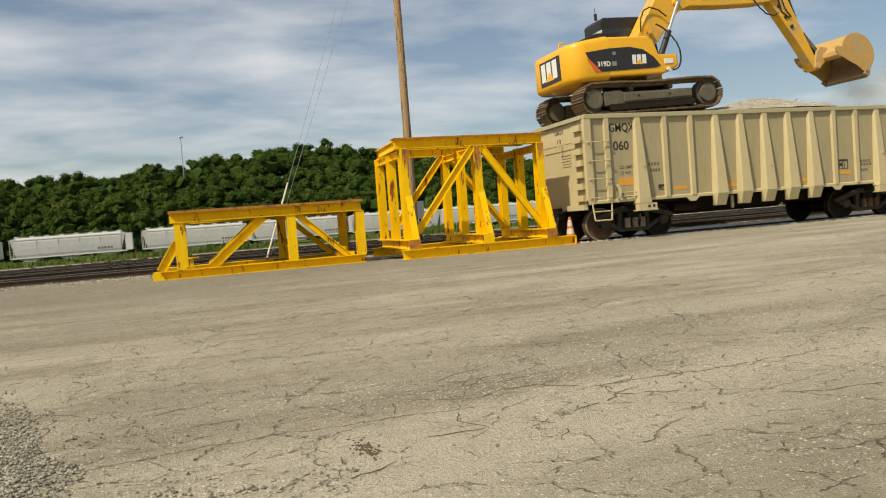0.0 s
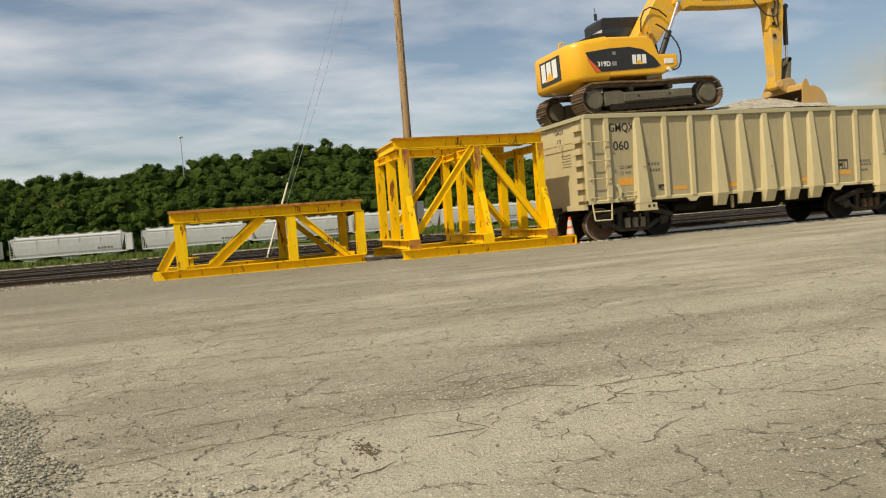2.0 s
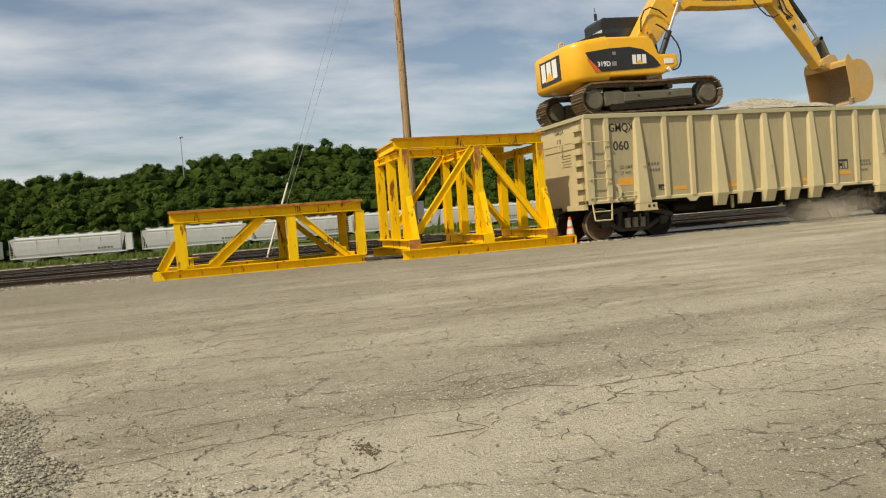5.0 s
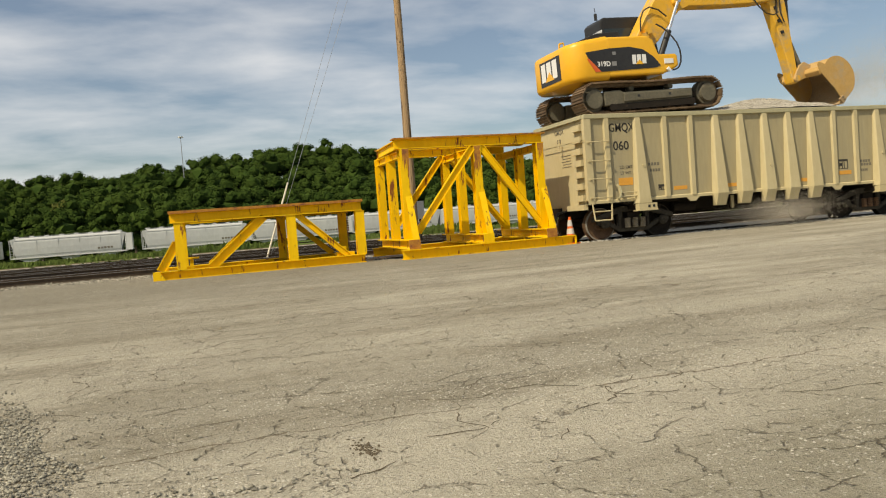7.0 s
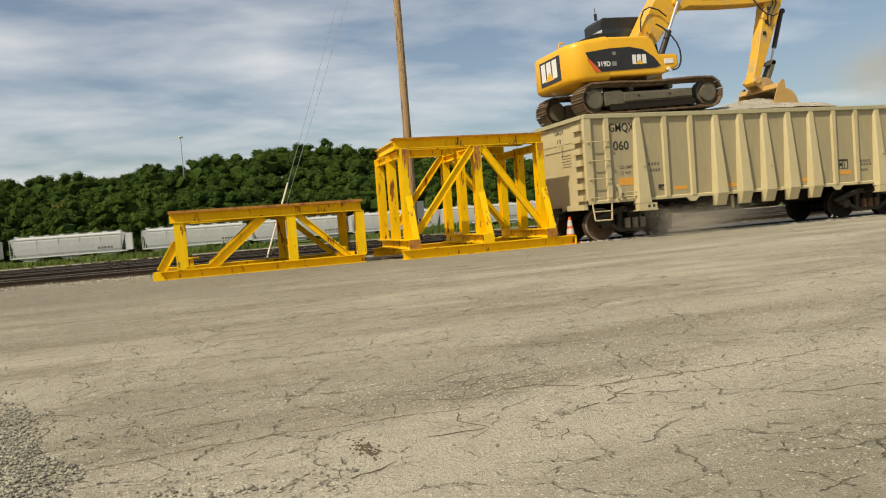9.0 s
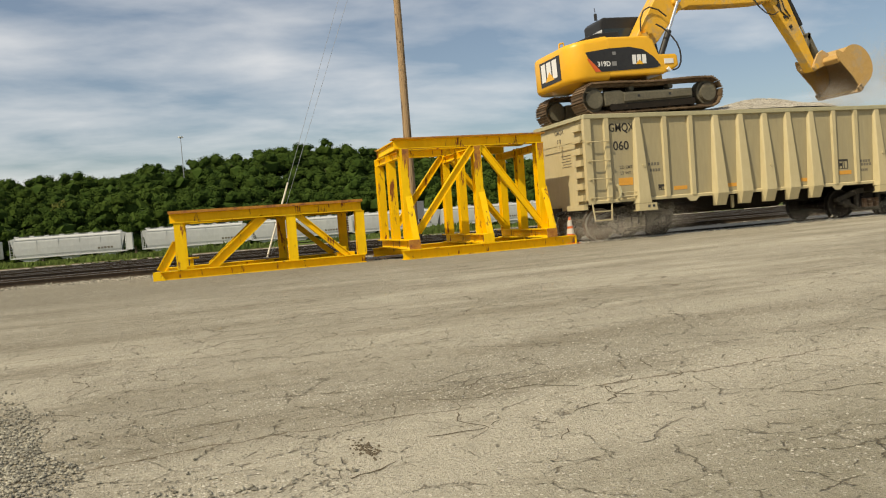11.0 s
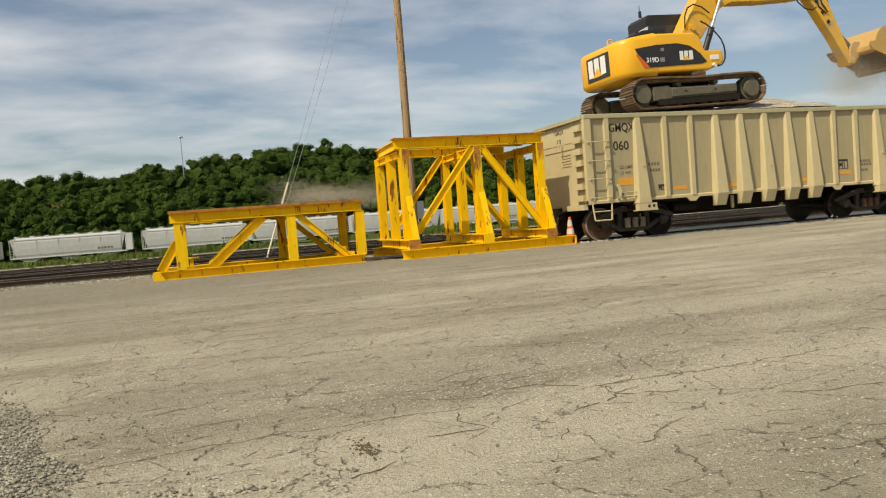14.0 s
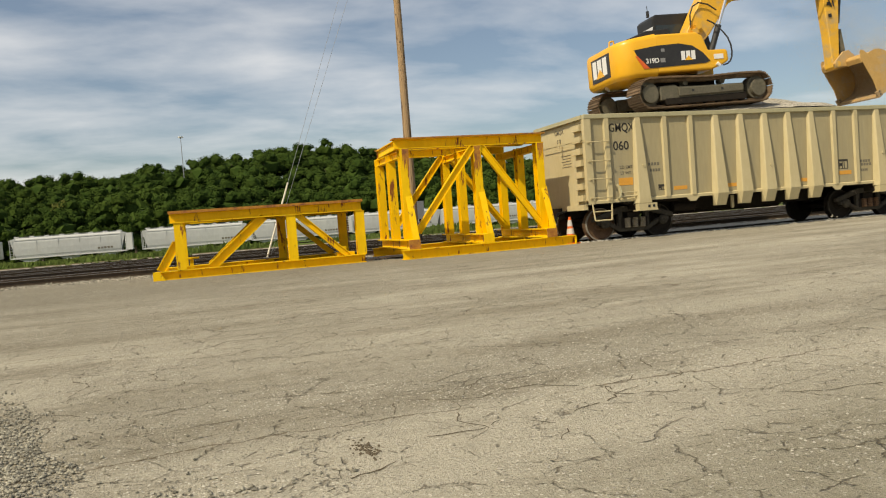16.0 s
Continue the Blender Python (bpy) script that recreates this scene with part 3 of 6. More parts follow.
        for x in (RIB0 + 1.95 * BAY, RIB0 + 8.05 * BAY):
            bm = bmesh.new()
            prism(bm, [(x - 0.20, SILL - 0.03), (x + 0.20, SILL - 0.03), (x + 0.09, SILL - 0.14), (x - 0.09, SILL - 0.14)], s * 1.44 - 0.012, s * 1.44 + 0.012)
            part("jacking_plate", bm, M_CAR, car)
        for i, z in ((0, 1.88), (5, 1.70), (10, 1.86)):
            bm = bmesh.new()
            x, y = RIB0 + i * BAY + 0.05, s * (1.62 - (z - SILL) * 0.0714)
            rod(bm, (x, y - s * 0.02, z), (x, y + s * 0.022, z), 0.045, n=10)
            part("lifting_stud", bm, M_CAR, car)
    for x in (0.22, 0.78):
        bm = bmesh.new()
        tube(bm, [(x, -1.42, 1.42), (x, -1.53, 1.38), (x + 0.03, -1.56, 1.24), (x, -1.53, 1.10), (x, -1.42, 1.06)], 0.03, 6)
        part("rope_bracket", bm, M_CHORD, car)
    bm = bmesh.new()
    tube(bm, [(0.05, -1.40, 1.02), (0.5, -1.36, 0.93), (1.3, -1.3, 0.95), (2.2, -1.25, 0.93)], 0.02, 6)
    part("brake_pipe", bm, M_UNDER, car)
    bm = bmesh.new()
    rod(bm, (2.3, -0.75, 0.74), (3.0, -0.75, 0.74), 0.13, n=14)
    part("air_reservoir", bm, M_UNDER, car)
    bm = bmesh.new()
    box(bm, 3.9, 3.96, -1.25, -1.19, 0.60, SILL - 0.05)
    part("hanger", bm, M_CAR, car)
    bm = bmesh.new()
    box(bm, 4.25, 4.31, -0.85, -0.79, 0.62, SILL - 0.05)
    part("hanger", bm, M_CAR, car)
    # writing
    lettering("reporting_mark", "GMQX", 0.30, pose(0.085, -1.405, 2.80) @ FRONT, M_INK, car, "black stencilled lettering", 0.82)
    lettering("reporting_number", "060", 0.315, pose(0.18, -1.405, 2.33) @ FRONT, M_INK, car, "black stencilled digits", 1.0)
    lettering("limit_stencil", "LD LMT", 0.115, pose(0.34, -1.405, 1.84) @ FRONT, M_FADED, car)
    lettering("limit_stencil", "LT WT", 0.105, pose(0.35, -1.405, 1.69) @ FRONT, M_FADED, car)
    lettering("end_mark", "GMQX", 0.17, pose(ENDX + 0.074, 0.30, 2.93) @ ENDWARD, M_FADED, car)
    lettering("end_number", "060", 0.15, pose(ENDX + 0.074, 0.18, 2.70) @ ENDWARD, M_FADED, car)
    for k in range(5):
        bm = bmesh.new()
        box(bm, ENDX + 0.072, ENDX + 0.078, -0.55, 0.0 - 0.08 * (k % 2), 2.02 + k * 0.075, 2.034 + k * 0.075)
        part("stencil_line", bm, M_FADED, car)
    for x, z, w in ((1.20, 1.88, 0.36), (1.24, 1.72, 0.34), (8.38, 1.62, 0.4), (8.40, 1.52, 0.42), (8.40, 1.36, 0.26)):
        for j in range(4):
            bm = bmesh.new()
            box(bm, x + w * j / 4, x + w * (j + 0.7) / 4, -1.404, -1.40, z, z + 0.075)
            part("stencil_mark", bm, M_FADED, car)
    for x, z, w, h in ((RIB0 + 0.56, 1.22, 0.22, 0.15), (RIB0 + 8 * BAY + 0.16, 1.46, 0.34, 0.28)):
        bm = bmesh.new()
        box(bm, x, x + w, -1.404, -1.40, z, z + 0.015)
        box(bm, x, x + w, -1.404, -1.40, z + h - 0.06, z + h)
        for u in (0.0, 0.36, 0.56, 0.95):
            box(bm, x + w * u, x + w * u + 0.05 * w + 0.01, -1.404, -1.40, z + 0.018, z + h - 0.063)
        box(bm, x + 0.1 * w, x + 0.34 * w, -1.404, -1.40, z + 0.3 * h, z + 0.6 * h)
        part("data_panel", bm, M_INK, car, "black stencilled data panel")
    for x, z, w, h in ((0.29, 1.41, 0.42, 0.19), (RIB0 + BAY + 0.22, 1.20, 0.42, 0.10), (RIB0 + 3 * BAY + 0.33, 1.18, 0.40, 0.10),
                       (RIB0 + 6 * BAY + 0.40, 1.18, 0.40, 0.10), (RIB0 + 8 * BAY + 0.16, 1.30, 0.46, 0.11)):
        bm = bmesh.new()
        box(bm, x, x + w, -1.405, -1.40, z, z + h)
        part("reflector_decal", bm, M_ORANGE, car, "orange reflective decal")
    # trucks
    for x in (0.0, 8.12):
        make_truck(car, x)
    return car


def make_truck(car, x):
    for s in (-1, 1):
        bm = bmesh.new()
        y = s * 1.0
        for pts in ([(-0.34, 0.62), (-0.12, 0.68), (0.30, 0.82), (0.55, 0.88), (1.23, 0.88), (1.48, 0.82), (1.90, 0.68), (2.12, 0.62), (2.12, 0.50), (1.90, 0.54), (1.40, 0.68), (1.20, 0.72), (0.58, 0.72), (0.38, 0.68), (-0.12, 0.54), (-0.34, 0.50)],
                    [(-0.20, 0.42), (0.10, 0.40), (0.45, 0.20), (1.33, 0.20), (1.68, 0.40), (1.98, 0.42), (1.98, 0.52), (1.66, 0.50), (1.30, 0.31), (0.48, 0.31), (0.12, 0.50), (-0.20, 0.52)],
                    [(0.42, 0.30), (0.53, 0.30), (0.56, 0.74), (0.42, 0.72)], [(1.25, 0.30), (1.36, 0.30), (1.36, 0.72), (1.22, 0.74)]):
            prism(bm, [(x + c, d) for c, d in pts], y - 0.06, y + 0.06)
        bevelled(bm, 0.015, 1)
        part("truck_side_frame", bm, M_TRUCK, car, "dust-greyed cast side frame")
        bm = bmesh.new()
        box(bm, x + 0.50, x + 1.28, s * 1.06 - 0.02, s * 1.06 + 0.03, 0.30, 0.56)
        part("spring_pocket", bm, M_UNDER, car)
        for k in range(3):
            bm = bmesh.new()
            lathe(bm, [(0.085 if j % 2 else 0.068, j * 0.026) for j in range(11)], pose(x + 0.66 + k * 0.23, s * 1.10, 0.30), 12)
            part("coil_spring", bm, M_DUSTY if x == 0 else M_RUSTY, car, "coil spring caked in pale dust" if x == 0 else "rusty coil spring")
        for a in (0.0, 1.78):
            bm = bmesh.new()
            lathe(bm, [(0.04, 0), (0.13, 0), (0.13, 0.05), (0.09, 0.09), (0.02, 0.09)], Matrix.Translation((x + a, s * 1.05, 0.45)) @ pose(0, 0, 0, 90 if s < 0 else -90, 0, 0), 12)
            part("axle_box", bm, M_TRUCK, car)
            bm = bmesh.new()
            lathe(bm, [(0.05, -0.10), (0.457, -0.10), (0.457, -0.07), (0.432, -0.068), (0.432, 0.06), (0.40, 0.065), (0.37, 0.03), (0.17, 0.0), (0.13, 0.06), (0.05, 0.06)],
                  Matrix.Translation((x + a, s * 0.78, 0.432)) @ pose(0, 0, 0, 90 if s < 0 else -90, 0, 0), 32)
            part("wheel", bm, M_RUSTY if (x == 0 and a == 0) else M_UNDER, car, "rusty brown wheel face" if (x == 0 and a == 0) else "")
            # first axle's rims are paler: the worn tread's shine is in their colour
            bm = bmesh.new()
            ring = [(0.405, 0.066), (0.434, 0.064), (0.436, 0.02), (0.434, 0.06), (0.41, 0.069)]
            lathe(bm, ring, Matrix.Translation((x + a, s * 0.78, 0.432)) @ pose(0, 0, 0, 90 if s < 0 else -90, 0, 0), 32)
            bmesh.ops.delete(bm, geom=[f for f in bm.faces if len(f.verts) > 4], context="FACES_ONLY")
            part("wheel_rim", bm, M_TREAD if (x == 0 and a == 0) else M_TRUCK, car)
    for a in (0.0, 1.78):
        bm = bmesh.new()
        rod(bm, (x + a, -0.95, 0.432), (x + a, 0.95, 0.432), 0.08)
        part("axle", bm, M_UNDER, car)
    bm = bmesh.new()
    box(bm, x + 0.70, x + 1.08, -1.05, 1.05, 0.42, 0.70)
    part("truck_bolster", bm, M_UNDER, car)


def load_z(x, y):
    z = 3.235 + 0.032 * (x + 0.5) + 0.035 * noise.noise((x * 1.3, y * 1.3, 0)) + 0.02 * noise.noise((x * 4, y * 4, 2))
    z = min(z, 3.41 + 0.03 * noise.noise((x * 2, y * 2, 5)))
    z += 0.36 * math.exp(-((x - 6.2) / 1.5) ** 2 - ((y - 0.1) / 0.75) ** 2)
    z -= 0.35 * float(np.interp(x, [7.6, 9.0], [0, 1]))
    return z - 0.12 * max(0, abs(y) - 1.05) / 0.3


def make_load():
    root = thing("stone_load", Matrix.Identity(4), "heaped pale crushed limestone filling the railcar", "stone heap")
    bm = bmesh.new()
    nx, ny = 150, 38
    g = [[bm.verts.new((x, y, load_z(x, y))) for y in np.linspace(-1.34, 1.34, ny)] for x in np.linspace(ENDX + 0.13, FARX - 0.13, nx)]
    for i in range(nx - 1):
        for j in range(ny - 1):
            bm.faces.new((g[i][j], g[i + 1][j], g[i + 1][j + 1], g[i][j + 1]))
    part("bed", bm, M_LOAD, root)
    rnd = np.random.default_rng(5)
    pl = []
    for k in range(11000):
        x, y = rnd.uniform(-0.5, 9.3), rnd.uniform(-1.3, 1.3)
        pl.append((x, y, load_z(x, y) + 0.005))
    stones("loose_stones", pl, 0.021, M_BALLAST, "loose pale limestone pieces lying on the load", None, 6)
    return root


make_car()
make_load()


# ---- excavator ----
TILT = -2.2
BASE = Vector((1.592, 0, 3.31))
FOOT = Vector((0.36, 0, 1.76))
L_BOOM, L_STICK = 5.06, 2.66
R_END, X_END, LOOP_Z = 0.37, 1.755, 0.42
SHOES = 46


def loop_at(u):
    """Point and direction on the track loop at u metres along it, starting at the rear of the bottom run."""
    flat, arc = 2 * X_END, math.pi * R_END
    u %= 2 * (flat + arc)
    if u < flat:
        return -X_END + u, LOOP_Z - R_END, 0.0
    u -= flat
    if u < arc:
        a = u / R_END
        return X_END + R_END * math.sin(a), LOOP_Z - R_END * math.cos(a), a
    u -= arc
    if u < flat:
        x = X_END - u
        return x, LOOP_Z + R_END - 0.035 * math.cos(x * 2.4) * 0.5 - 0.01, math.pi
    u -= flat
    a = u / R_END
    return -X_END - R_END * math.sin(a), LOOP_Z + R_END * math.cos(a), math.pi + a


LOOP = 2 * (2 * X_END + math.pi * R_END)


def shoe_pose(k, y, run):
    x, z, a = loop_at(k * LOOP / SHOES - run)
    return Matrix.Translation((x, y, z)) @ Matrix.Rotation(-a, 4, "Y")


def make_crawler(ex, y):
    s = -1 if y < 0 else 1
    bm = bmesh.new()
    prism(bm, [(-1.45, 0.22), (-1.45, 0.60), (-0.95, 0.62), (-0.9, 0.56), (1.25, 0.56), (1.25, 0.28), (-0.9, 0.25)], y - 0.21, y + 0.21)
    bevelled(bm, 0.02, 1)
    crawler = part("crawler", bm, M_TFRAME, ex, "dusty crawler track with steel shoes")
    bm = bmesh.new()
    prism(bm, [(-0.9, 0.30), (-0.9, 0.52), (1.2, 0.52), (1.2, 0.34)], y + s * 0.21, y + s * 0.27)
    bevelled(bm, 0.015, 1)
    part("track_guard", bm, M_TFRAME, crawler)
    bm = bmesh.new()
    for x in (-0.5, 0.45):
        box(bm, x, x + 0.07, y + s * 0.27, y + s * 0.275, 0.40, 0.46)
    part("guard_slot", bm, M_BLACK, crawler)
    for x, r, nm in ((X_END, 0.30, "idler"), (-X_END, 0.30, "sprocket")):
        bm = bmesh.new()
        m = Matrix.Translation((x, y, LOOP_Z)) @ pose(0, 0, 0, 90, 0, 0)
        lathe(bm, [(0.1, -0.22), (r * 0.8, -0.22), (r * 0.86, -0.12), (r + 0.02, -0.12), (r + 0.02, 0.12), (r * 0.86, 0.12), (r * 0.8, 0.22), (0.1, 0.22)], m, 24)
        part(nm, bm, M_TFRAME, crawler)
    for x in (-1.2, -0.8, -0.4, 0.0, 0.4, 0.8, 1.2):
        bm = bmesh.new()
        m = Matrix.Translation((x, y, 0.20)) @ pose(0, 0, 0, 90, 0, 0)
        lathe(bm, [(0.03, -0.2), (0.12, -0.2), (0.12, -0.08), (0.09, -0.06), (0.09, 0.06), (0.12, 0.08), (0.12, 0.2), (0.03, 0.2)], m, 14)
        part("track_roller", bm, M_UNDER, crawler)
    bm = bmesh.new()
    prism(bm, [(-1.30, 0.10), (-1.30, 0.26), (1.30, 0.28), (1.30, 0.12)], y + s * 0.205, y + s * 0.235)
    part("roller_guard", bm, M_UNDER, crawler)
    for x in (-0.55, 0.65):
        bm = bmesh.new()
        rod(bm, (x, y - 0.1, 0.66), (x, y + 0.1, 0.66), 0.075)
        part("carrier_roller", bm, M_TFRAME, crawler)
    me = bpy.data.meshes.new("track_shoe")
    bm = bmesh.new()
    pitch = LOOP / SHOES
    box(bm, -pitch * 0.47, pitch * 0.47, -0.30, 0.30, -0.028, 0.0)
    for dx in (-0.45, 0.0, 0.38):
        box(bm, dx * pitch - 0.008, dx * pitch + 0.012, -0.30, 0.30, -0.052, -0.028)
    box(bm, -pitch * 0.5, pitch * 0.5, -0.10, -0.05, 0.0, 0.07)
    box(bm, -pitch * 0.5, pitch * 0.5, 0.05, 0.10, 0.0, 0.07)
    bm.to_mesh(me)
    bm.free()
    me.materials.append(M_TRACK)
    shoes = []
    for k in range(SHOES):
        o = new("track_shoe", me)
        o.parent = crawler
        o.matrix_basis = shoe_pose(k, y, 0.0)
        shoes.append(o)
    return crawler, shoes


def make_upper(ex):
    """The house with counterweight, hood, cab and decals, one part that swings."""
    bm = bmesh.new()
    side = [(-2.30 + 0.48 * (1 - math.cos(g)), 0.72 + 0.50 * math.sin(g)) for g in [radians(15 * k) for k in range(7)]]
    plan = [(x, -y) for x, y in side] + [(-1.2, -1.22), (-1.2, 1.22)] + [(x, y) for x, y in side[::-1]]
    plan = plan[::-1]
    nn = len(plan)
    rows = []
    for z, k in ((0.90, 0.93), (0.95, 0.975), (1.03, 1.0), (1.76, 1.0), (1.84, 0.985), (1.89, 0.95)):
        rows.append([bm.verts.new((-1.2 + (x + 1.2) * k, y * k, z + (0.14 if z > 1.5 else 0) * (x + 2.30) / 1.10)) for x, y in plan])
    for a, b in zip(rows, rows[1:]):
        for i in range(nn):
            bm.faces.new((a[i], a[(i + 1) % nn], b[(i + 1) % nn], b[i]))
    bm.faces.new(rows[0]), bm.faces.new(rows[-1][::-1])
    bmesh.ops.recalc_face_normals(bm, faces=bm.faces)
    up = part("upper_structure", bm, M_CAT, ex, "yellow counterweight and engine house", smooth=True)
    # engine house and right-hand tank
    bm = bmesh.new()
    prism(bm, [(-1.22, 0.97), (-1.22, 2.0), (0.02, 2.0), (0.20, 1.89), (0.34, 1.50), (0.85, 1.50), (0.92, 1.46), (0.94, 1.18), (0.80, 1.10), (0.42, 0.97)], -1.22, -0.34)
    bevelled(bm, 0.07, 4)
    part("engine_house", bm, M_CAT, up, "yellow engine and tank panels", smooth=True)
    bm = bmesh.new()
    prism(bm, [(-1.22, 0.97), (-1.22, 2.0), (-0.4, 2.0), (-0.4, 0.97)], -0.34, 1.22)
    box(bm, -0.4, 1.0, -0.34, 1.2, 0.97, 1.10)
    bevelled(bm, 0.03, 2)
    part("deck", bm, M_CAT, up)
    bm = bmesh.new()
    rod(bm, (0, 0, 0.72), (0, 0, 0.98), 0.62, n=28)
    box(bm, -0.7, 0.7, -0.8, 0.8, 0.45, 0.74)
    part("swing_bearing", bm, M_UNDER, up)
    # black hood and cover on top
    bm = bmesh.new()
    prism(bm, [(-2.25, 1.84), (-1.9, 1.98), (-1.2, 2.22), (-0.5, 2.26), (-0.45, 1.98), (-1.2, 1.88)], -0.72, 0.95)
    bevelled(bm, 0.03, 2)
    part("hood_cover", bm, M_BLACK, up, "black engine hood cover")
    bm = bmesh.new()
    prism(bm, [(-0.85, 2.02), (-0.80, 2.30), (-0.45, 2.42), (-0.40, 2.02)], 0.25, 0.95)
    part("air_cleaner_box", bm, M_BLACK, up)
    # cab on the far side
    bm = bmesh.new()
    prism(bm, [(-0.42, 1.05), (-0.42, 2.80), (-0.30, 2.90), (1.05, 2.90), (1.28, 2.72), (1.42, 1.9), (1.42, 1.05)], 0.28, 1.20)
    bevelled(bm, 0.05, 2)
    cab = part("cab", bm, M_BLACK, up, "black cab with dark windows")
    bm = bmesh.new()
    prism(bm, [(-0.32, 1.75), (-0.32, 2.58), (1.0, 2.58), (1.18, 2.48), (1.28, 1.9), (1.28, 1.75)], 0.27, 0.278)
    part("window_pane", bm, M_GLASS, up)
    bm = bmesh.new()
    box(bm, -0.43, -0.425, 0.38, 1.1, 1.9, 2.55)
    part("rear_window_pane", bm, M_GLASS, up)
    bm = bmesh.new()
    tube(bm, [(-0.35, 0.6, 2.90), (-0.35, 0.6, 3.08)], 0.045, 8)
    tube(bm, [(-0.35, 0.6, 3.08), (-0.36, 0.6, 3.24)], 0.009, 6)
    part("beacon_aerial", bm, M_BLACK, up)
    bm = bmesh.new()
    tube(bm, [(-1.0, -0.55, 2.0), (-1.0, -0.55, 2.12), (-0.2, -0.55, 2.12), (-0.2, -0.55, 2.0)], 0.02, 6)
    part("handrail", bm, M_BLACK, up)
    bm = bmesh.new()
    tube(bm, [(-0.95, 0.1, 2.2), (-0.9, 0.1, 2.36), (-0.55, 0.1, 2.40)], 0.03, 6)
    part("handrail", bm, M_BLACK, up)
    bm = bmesh.new()
    prism(bm, [(-0.92, 2.34), (-0.64, 2.46), (-0.66, 2.34), (-0.94, 2.22)], -0.15, -0.10)
    part("mirror", bm, M_WHITE, up)
    for x, y in ((-2.1, -0.45), (-1.62, -0.45)):
        bm = bmesh.new()
        tube(bm, [(x - 0.08, y, 1.90), (x - 0.06, y, 2.04), (x + 0.06, y, 2.06), (x + 0.08, y, 1.92)], 0.022, 8)
        part("lifting_eye", bm, M_CAT, up)
    # decals
    bm = bmesh.new()
    prism(bm, [(-1.86, 1.62), (-1.2, 1.70), (-0.55, 1.72), (-0.15, 1.64), (0.15, 1.44), (0.36, 1.20), (0.22, 1.15), (-1.62, 1.11)], -1.232, -1.221)
    panel = part("side_panel", bm, M_PANEL, up, "charcoal sweeping side panel")
    bm = bmesh.new()
    prism(bm, [(-1.84, 1.46), (-1.62, 1.11), (-1.45, 1.115), (-1.78, 1.46)], -1.236, -1.2325)
    part("stripe", bm, M_RED, up, "red stripe")
    lettering("model_number", "319D", 0.175, pose(-1.55, -1.2335, 1.25) @ FRONT, M_WHITE, up, "white model number", bold=0.006)
    for x0, x1, z0, z1 in ((-1.12, -0.98, 1.25, 1.36), (-1.08, -0.98, 1.53, 1.61), (0.48, 0.76, 1.24, 1.37)):
        bm = bmesh.new()
        box(bm, x0, x1, -1.236, -1.2205, z0, z1)
        part("small_decal", bm, M_GREYVINYL if x0 < -1 else M_WHITE, up)
    emblem(up, pose(-0.50, -1.2335, 1.27) @ FRONT, 0.42, 0.24)
    bm = bmesh.new()
    box(bm, -2.312, -2.295, -0.64, 0.52, 1.06, 1.72)
    part("rear_panel", bm, M_PANEL, up, "charcoal panel on the counterweight")
    emblem(up, pose(-2.314, 0.43, 1.18) @ ENDWARD, 0.90, 0.48)
    bm = bmesh.new()
    tube(bm, [(0.84, -0.50, 2.47), (0.97, -0.58, 2.36), (1.08, -0.65, 2.22), (1.17, -0.72, 2.06), (1.24, -0.80, 1.88), (1.28, -0.85, 1.68), (1.30, -0.85, 1.50), (1.28, -0.85, 1.34), (1.22, -0.85, 1.22), (1.12, -0.87, 1.15), (0.98, -0.88, 1.12)], 0.022, 6)
    part("nose_hose", bm, M_BLACK, up)
    # work lamp and step
    bm = bmesh.new()
    rod(bm, (0.55, -1.235, 1.12), (0.62, -1.235, 1.05), 0.05)
    part("tie_down", bm, M_WHITE, up)
    return up


def emblem(parent, m, w, h):
    """A maker's emblem as plain shapes: three white bars over a yellow triangle."""
    bm = bmesh.new()
    for x0, x1 in ((0.0, 0.27), (0.35, 0.63), (0.71, 1.0)):
        prism(bm, [(x0 * w, 0.0), (x1 * w, 0.0), (x1 * w, h), (x0 * w, h)], 0.0, 0.003, axis="z")
    part("emblem_bars", bm, M_WHITE, parent, "plain white emblem bars", m)
    bm = bmesh.new()
    prism(bm, [(0.22 * w, -0.05 * h), (0.80 * w, -0.05 * h), (0.51 * w, 0.46 * h)], 0.003, 0.006, axis="z")
    part("emblem_triangle", bm, M_CAT, parent, "yellow triangle emblem", m)


